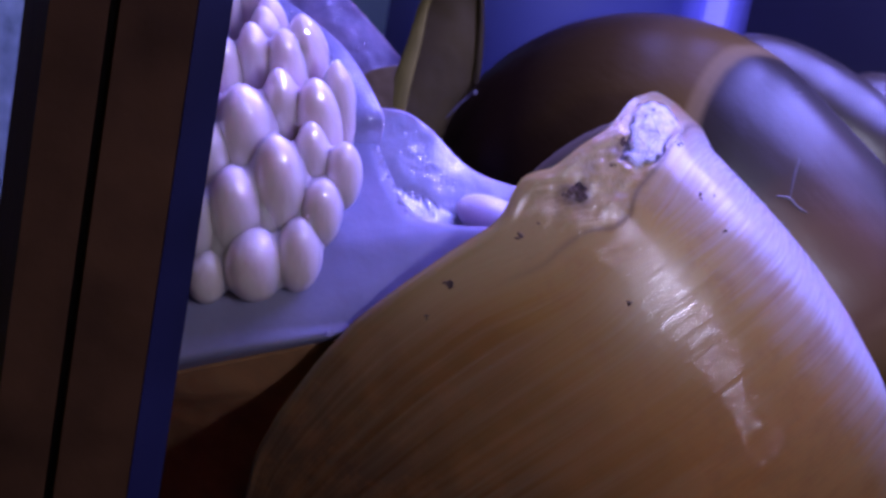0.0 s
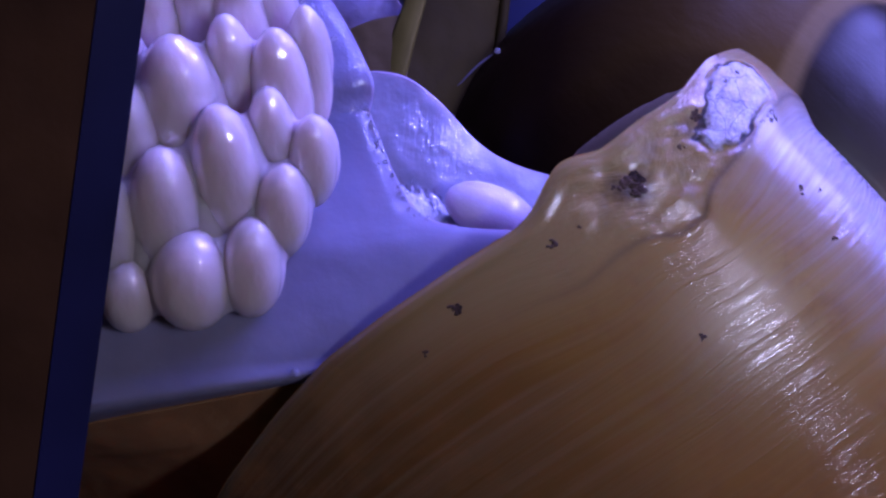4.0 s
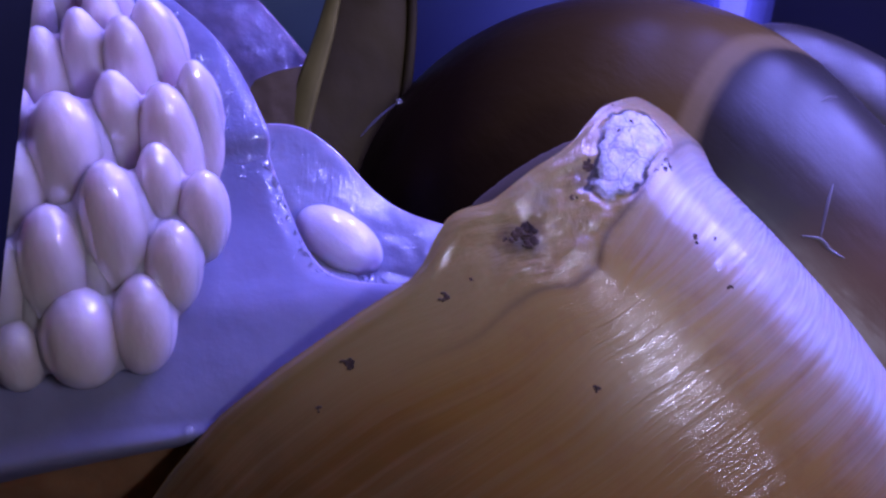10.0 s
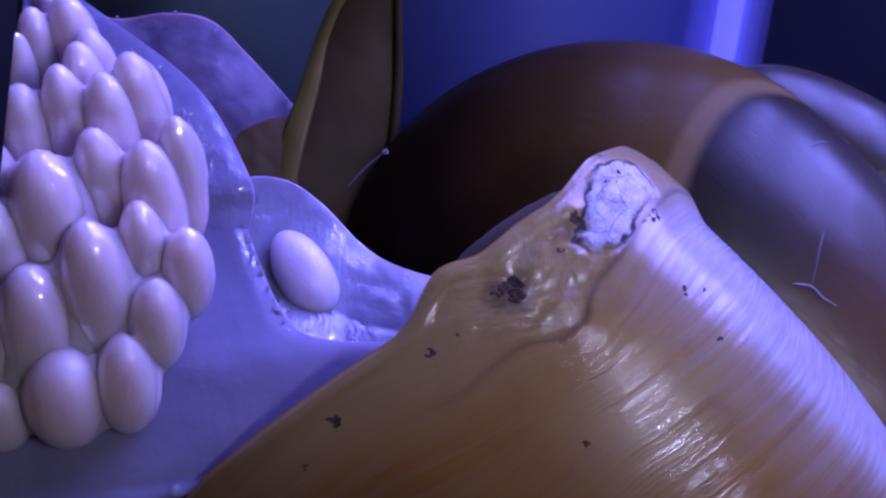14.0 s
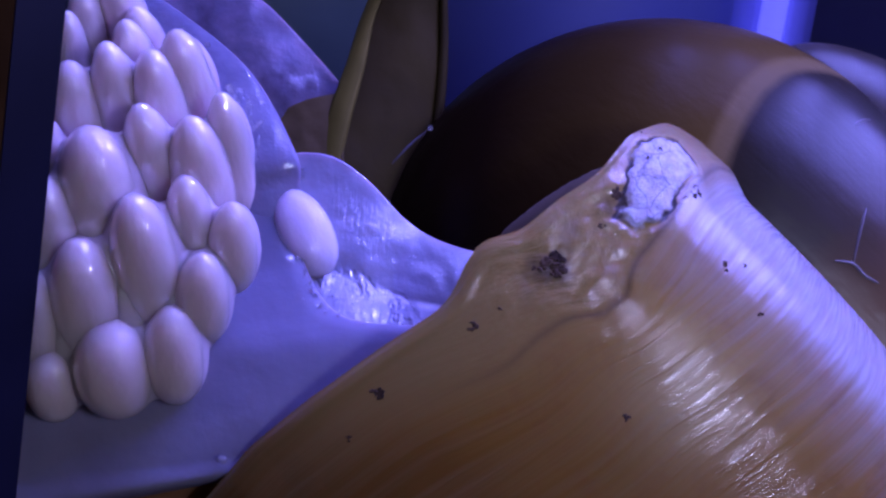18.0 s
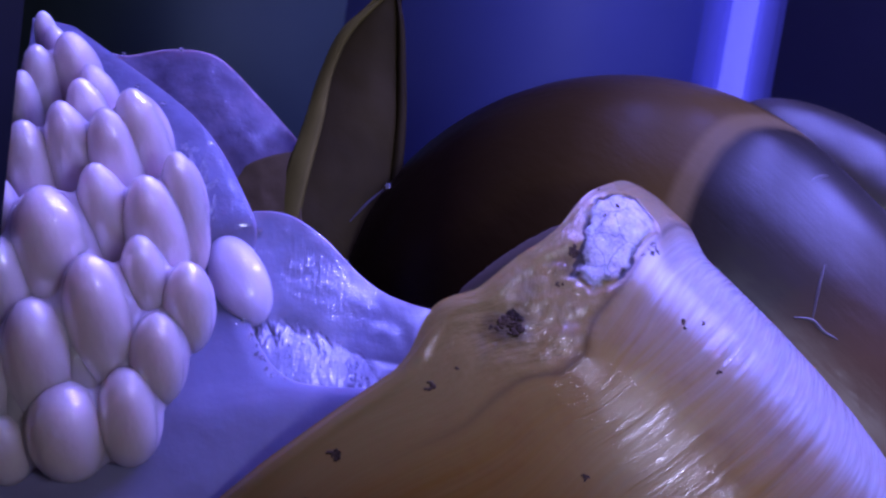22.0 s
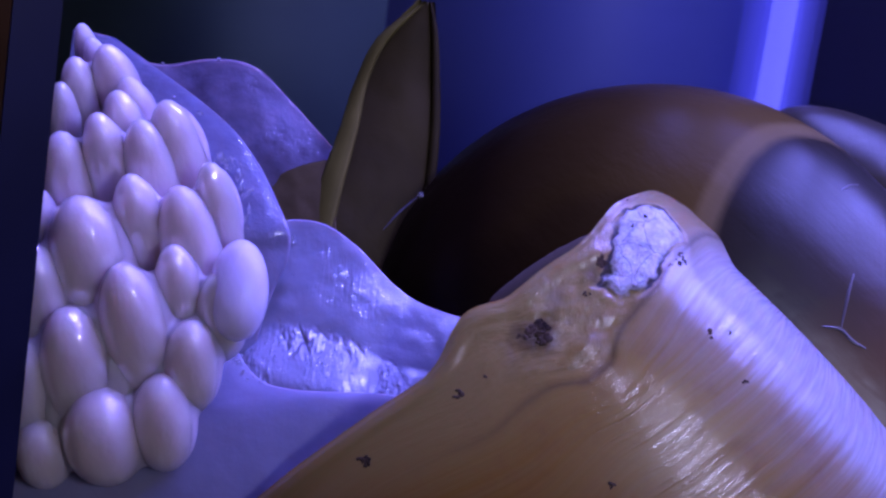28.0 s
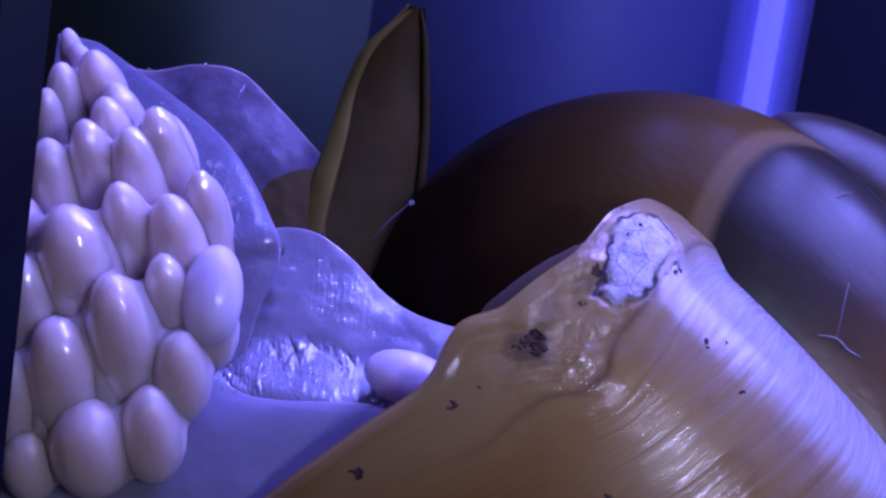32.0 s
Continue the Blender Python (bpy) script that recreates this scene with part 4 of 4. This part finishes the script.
DOME = (8.30, 14.61, 133.56)
whorl("penultimate_whorl", DOME, (13.2, 12.5, 10.0), 0, BACK_SHELL, "dark brown whorl with a tan growth band", 9.0, FULL)
whorl("spire_whorl", (21.60, 22.11, 140.05), (9.8, 3.8, 3.6), 37, GREY_SHELL, "grey brown worn whorl")
whorl("spire", (26.14, 23.74, 139.97), (6.0, 3.8, 4), 42, GREY_SHELL, "worn pale spire")


# ---- eggs ----
def egg_mesh():
    bm = bmesh.new()
    vs = ellipsoid(bm, (0, 0, 0), (1, 1, 1), Matrix.Identity(3), 24, 16)
    for v in bm.verts:
        w = v.co / MM
        k = 1.0 + 0.05 * w.y + 0.03 * w.y * w.y + 0.02 * math.sin(3 * w.x + 2 * w.z)
        v.co = Vector((w.x * k, w.y, w.z * k)) * MM
    return mesh_of("egg", bm, EGG)


JELLY = mottled("egg_jelly", (0.48, 0.38, 0.395), (0.58, 0.475, 0.495), 700, 0.5, 1200, 0.03, 0.9, 1.5, 0.8)
FRESH = mottled("fresh_egg_skin", (0.50, 0.435, 0.525), (0.60, 0.53, 0.62), 900, 0.4, 1500, 0.05, 0.95, 2.6, 1.0)
for roe in (EGG, JELLY, FRESH):
    roe.node_tree.nodes["Principled BSDF"].inputs["Subsurface Radius"].default_value = (1.0, 0.85, 0.9)
# the film of slime on the eggs is drawn out along them
for roe in (EGG, FRESH):
    roe_nt = roe.node_tree
    roe_bs = roe_nt.nodes["Principled BSDF"]
    drawn_out = node(roe_nt, "ShaderNodeTexNoise", Scale=1.0, Detail=3.0, Roughness=0.55)
    roe_nt.links.new(scaled(roe_nt, roe_nt.nodes.new("ShaderNodeTexCoord").outputs["Object"], (1700, 330, 1700)), drawn_out.inputs["Vector"])
    slime = node(roe_nt, "ShaderNodeBump", Strength=1.0, Distance=0.15 * MM)
    roe_nt.links.new(drawn_out.outputs["Fac"], slime.inputs["Height"])
    roe_nt.links.new(roe_bs.inputs["Normal"].links[0].from_socket, slime.inputs["Normal"])
    roe_nt.links.new(slime.outputs["Normal"], roe_bs.inputs["Coat Normal"])
EGG_MESH = egg_mesh()
clutch = base("egg_clutch", (-15.14, 0.94, 133.69), label="clutch of pinkish white snail eggs on the panel", category="eggs")


def egg_pose(centre, tilt, wide, tall, deep):
    return Matrix.Translation(mm(centre)) @ (VIEW @ Matrix.Rotation(radians(tilt), 3, "Z") @ Matrix.Rotation(radians(deep), 3, "X")).to_4x4() @ Matrix.Diagonal((wide, tall, wide, 1))


def lay(rows):
    for k, (centre, tilt, wide, tall) in enumerate(rows):
        # all but the outermost eggs run on behind the tops of those below
        run = 0.0 if k in (0, 1, 2, 3, 4) else 0.26 * tall
        axis = VIEW @ Matrix.Rotation(radians(tilt), 3, "Z") @ Matrix.Rotation(radians(34), 3, "X") @ Vector((0, 1, 0))
        ob = new("egg", EGG_MESH)
        ob.parent = clutch
        ob.matrix_parent_inverse = clutch.matrix_world.inverted()
        ob.matrix_basis = egg_pose(Vector(centre) + axis * run, tilt, wide * (1.15 if k in (0, 1, 2, 3, 4, 12, 17) else 1.27 if wide < 1.05 else 1.16), tall * (1.22 if run else 1.16) + run, 34)


# eggs from the bottom row upwards, then those deeper in the clutch: centre (mm), tilt, half width, half height
EGGS = [
     ((-12.97, -1.26, 130.86), -2, 1.35, 1.90),
     ((-10.80, -1.05, 131.65), 4, 1.04, 1.91),
     ((-10.03, -0.77, 133.94), 6, 0.94, 1.79),
     ((-9.23, -0.15, 135.91), 4, 0.84, 1.74),
     ((-15.26, -1.19, 129.79), 0, 0.93, 1.43),
     ((-16.15, -1.15, 131.97), 0, 1.10, 2.10),
     ((-14.26, -1.15, 133.39), -4, 1.30, 2.14),
     ((-12.30, -0.80, 135.05), -6, 1.25, 2.37),
     ((-10.95, -0.17, 136.62), -2, 0.77, 1.70),
     ((-15.97, -0.48, 135.37), -3, 1.01, 2.16),
     ((-14.51, 0.06, 137.15), -6, 1.46, 2.36),
     ((-12.88, 0.76, 138.60), -6, 0.85, 1.99),
     ((-10.14, 1.49, 139.52), -4, 0.76, 1.86),
     ((-10.99, 0.73, 138.47), -6, 0.95, 1.94),
     ((-16.18, 1.93, 139.74), -3, 0.85, 1.86),
     ((-14.73, 2.20, 140.43), -6, 0.80, 2.09),
     ((-13.04, 2.17, 140.58), -8, 0.84, 1.94),
     ((-12.23, 2.86, 141.45), -10, 0.94, 1.90),
     ((-17.18, 3.94, 141.88), 0, 0.55, 1.39),
     ((-16.77, 4.59, 142.68), -3, 0.69, 1.59),
     ((-15.47, 4.94, 143.31), -10, 0.79, 1.64),
     ((-14.32, 4.01, 142.54), -12, 0.68, 1.37),
     ((-17.35, 6.64, 144.53), -6, 0.41, 0.99),
     ((-16.71, 0.68, 137.63), 0, 0.71, 2.03),
     ((-16.61, 5.95, 144.05), -12, 0.47, 1.03),
     ((-13.54, 0.11, 136.08), -4, 0.65, 1.59),
     ((-12.87, -0.67, 132.83), -2, 0.87, 1.63),
     ((-14.76, -0.76, 131.43), 0, 0.88, 1.72),
     ((-11.33, -0.50, 133.26), 0, 0.78, 1.40),
     ((-14.43, 3.24, 141.69), -8, 0.72, 1.69),
     ((-16.60, -0.23, 134.00), 0, 0.89, 1.84)]
lay(EGGS)

soft_body("egg_core", [(Vector(p) + AWAY * 0.27, (wide * 1.28, tall * 1.16, wide * 1.08), tilt) for p, tilt, wide, tall in EGGS], JELLY, clutch, voxel=0.2, lean=30, label="pale jelly between the eggs")


for horn in (NACRE, OPERC, OPERC_EDGE, OPERC_RIM, LOBE, TAIL):
    horn.node_tree.nodes["Principled BSDF"].inputs["Specular IOR Level"].default_value = 0.05
GREY_SHELL.node_tree.nodes["Principled BSDF"].inputs["Specular IOR Level"].default_value = 0.4
SPECK_BSDF = SPECK.node_tree.nodes["Principled BSDF"]
SPECK_BSDF.inputs["Specular IOR Level"].default_value = 0.05


def water_drop(p, size, parent):
    bm = bmesh.new()
    ellipsoid(bm, p, (size, size * 0.9, size * 0.55), VIEW, 12, 8)
    part("water_drop", bm, WATER, parent, "clear water drop")


for p, size in [((-2.93, 8.99, 140.29), 0.14), ((-8.53, -0.83, 127.77), 0.20), ((-12.04, 6.18, 142.00), 0.08), ((-13.28, 14.03, 144.29), 0.12), ((-15.84, 14.11, 143.69), 0.10),
                ((-11.03, 5.94, 140.98), 0.13), ((-10.70, 5.86, 141.11), 0.08), ((-10.22, 5.29, 140.34), 0.10), ((-9.98, 5.12, 140.01), 0.12),
                ((-12.49, 7.29, 142.54), 0.12), ((-13.73, 7.80, 143.02), 0.10), ((-8.62, -0.22, 135.08), 0.10), ((-9.03, -0.52, 134.17), 0.07),
                ((-14.81, 8.28, 142.87), 0.08)]:
    water_drop(p, size, snail)


def thread(name, points, radius, mat, label):
    pts = curve_through(points, 24)
    bm = bmesh.new()
    rings = []
    for k, p in enumerate(pts):
        d = (pts[min(k + 1, 23)] - pts[max(k - 1, 0)]).normalized()
        t = frame_of(d, AWAY + RIGHT * 0.1)
        r = radius * (0.35 + 0.65 * math.sin(math.pi * (k + 0.5) / 24))
        rings.append([(p + t @ Vector((math.cos(a * math.pi / 4), math.sin(a * math.pi / 4), 0)) * r) * MM for a in range(8)])
    grid(bm, rings, closed_u=True)
    bmesh.ops.recalc_face_normals(bm, faces=bm.faces[:])
    part(name, bm, mat, snail, label)


def on_dome(t_point):
    c, q = Vector(DOME), Vector(t_point)
    d = q - c
    along = d.dot(M_DIR)
    drawn = along - 9.0 if along > 11.0 else along * 2.0 / 11.0 if along > 0 else along
    e = d + M_DIR * (drawn - along)
    k = math.sqrt((e.dot(RIGHT) / 13.2) ** 2 + (e.dot(DOWN) / 12.5) ** 2)
    return c + RIGHT * d.dot(RIGHT) + DOWN * d.dot(DOWN) - AWAY * (10.0 * max(0.0, 1 - k ** FULL) ** (1 / FULL))


thread("shell_scar", [on_dome(p) for p in ((15.36, 6.22, 140.27), (15.20, 6.03, 139.34), (15.06, 5.73, 137.97))], 0.075, SCAR, "pale healed scar")
thread("shell_scar", [on_dome(p) for p in ((14.28, 5.74, 137.98), (15.06, 5.73, 137.97), (15.58, 5.66, 137.59), (16.19, 5.61, 137.37))], 0.075, SCAR, "pale healed scar")
thread("shell_scar", [on_dome(p) for p in ((14.64, 10.93, 142.83), (15.04, 10.99, 143.08), (15.50, 11.02, 143.25))], 0.075, SCAR, "pale healed scar")
thread("mucus_thread", [(-3.10, 9.45, 140.08), (-3.72, 9.31, 139.38), (-4.32, 9.12, 138.52)], 0.05, MUCUS, "thin glossy mucus thread")


def slime(name, spots, rnd, label, parent=snail):
    """Beads and runs of clear slime: place (mm), size."""
    bm = bmesh.new()
    for p, size in spots:
        turn = VIEW @ Matrix.Rotation(rnd.uniform(-0.7, 0.7), 3, "Z")
        ellipsoid(bm, p, (size * rnd.uniform(0.5, 1.0), size * rnd.uniform(0.8, 2.2), size * 0.55), turn, 10, 7)
    part(name, bm, WATER, parent, label)


rnd = random.Random(11)
edge_way = curve_through([(-12.46, 6.52, 141.32), (-11.56, 6.17, 141.10), (-10.63, 5.69, 140.79), (-10.04, 5.02, 140.04), (-9.68, 4.32, 139.13), (-9.59, 3.77, 137.96)], 70)
slime("slime_film", [(p + RIGHT * rnd.gauss(0, 0.22) + DOWN * rnd.gauss(0, 0.15), rnd.uniform(0.04, 0.13)) for p in edge_way if rnd.random() < 0.9], rnd, "clear slime between eggs and mantle")
groove, spots = SKINS["egg_groove"], []
for _ in range(110):
    low = rnd.random() < 0.72
    u, v = (rnd.gauss(0.66, 0.06), rnd.uniform(0.08, 0.60)) if low else (rnd.gauss(0.27, 0.07), rnd.uniform(0.12, 0.50))
    if noise.noise(Vector((v * 8, u * 5, 40.0))) > -0.08:
        spots.append((groove[int(v * (len(groove) - 1))][int(max(0.02, min(0.95, u)) * (len(groove[0]) - 1))] / MM, rnd.uniform(0.02, 0.06)))
for _ in range(14):
    u, v = rnd.gauss(0.14, 0.03), rnd.gauss(0.20, 0.025)
    spots.append((groove[int(v * (len(groove) - 1))][int(max(0.02, u) * (len(groove[0]) - 1))] / MM, rnd.uniform(0.05, 0.13)))
slime("slime_film", spots, rnd, "clear slime in the fold")

# a wet seam along the free edge of the foot
edge, spots = SKINS["foot"], []
for _ in range(90):
    u, v = 1.0 - abs(rnd.gauss(0, 0.022)), rnd.uniform(0.10, 0.42)
    if noise.noise(Vector((v * 30, 3.0, 12.0))) > -0.12:
        spots.append((edge[int(v * (len(edge) - 1))][int(u * (len(edge[0]) - 1))] / MM - AWAY * 0.05, rnd.uniform(0.03, 0.10)))
slime("slime_film", spots, rnd, "clear slime on the edge of the foot", foot)

fresh_mesh = EGG_MESH.copy()
fresh_mesh.materials[0] = FRESH
laid = tagged(new("egg", fresh_mesh), "glossy freshly laid pinkish egg sliding along the fold", "egg")
next_laid = tagged(new("egg", fresh_mesh), "glossy pinkish egg emerging from under the shell lip", "egg")
for ob in (laid, next_laid):
    ob.scale = (1.15, 1.95, 1.08)


def egg_way(centre, tilt):
    return Matrix.Translation(mm(centre)) @ (VIEW @ Matrix.Rotation(radians(tilt), 3, "Z")).to_4x4()


def motions():
    walk(laid, [
        (0, egg_way((-1.13, 3.36, 134.47), -70)),
        (4, egg_way((-2.15, 2.96, 134.52), -68)),
        (9, egg_way((-3.07, 3.45, 134.93), -62)),
        (11, egg_way((-5.17, 4.41, 135.09), -48)),
        (13, egg_way((-5.10, 4.48, 135.44), -35)),
        (18, egg_way((-7.08, 4.30, 135.91), -24)),
        (19, egg_way((-7.33, 4.34, 136.10), -22)),
        (23, egg_way((-8.18, 3.77, 136.55), -24)),
        (25, egg_way((-8.38, 1.25, 137.08), -22)),
        (28, egg_way((-8.65, -0.41, 137.08), 4)),
        (32, egg_way((-9.28, -0.40, 137.13), 8))])
    # the foot's free edge draws back from the fold
    drawn = lambda right, down: Matrix.Translation((RIGHT * right + DOWN * down + AWAY * (0.05 * -right)) * MM)
    walk(foot, [(t, drawn(right, down)) for t, right, down in (
        (0, -0.1, -0.1), (4, 0.2, -0.1), (7, 0.95, 0), (9, 0.85, 0), (11, 0.1, 0), (13, 0, 0.05), (17, -0.3, 0.35), (21, -0.6, 0.6), (24, -1.2, 0.35), (26, -1.9, 0.1), (28, -3.0, 0.45), (32, -3.6, 0.4))])
    walk(next_laid, [
        (0, egg_way((2.40, 3.95, 133.43), -72)),
        (27, egg_way((2.40, 3.95, 133.43), -72)),
        (30, egg_way((-0.70, 2.55, 134.80), -72)),
        (32, egg_way((-1.55, 2.15, 134.40), -70))])


motions()
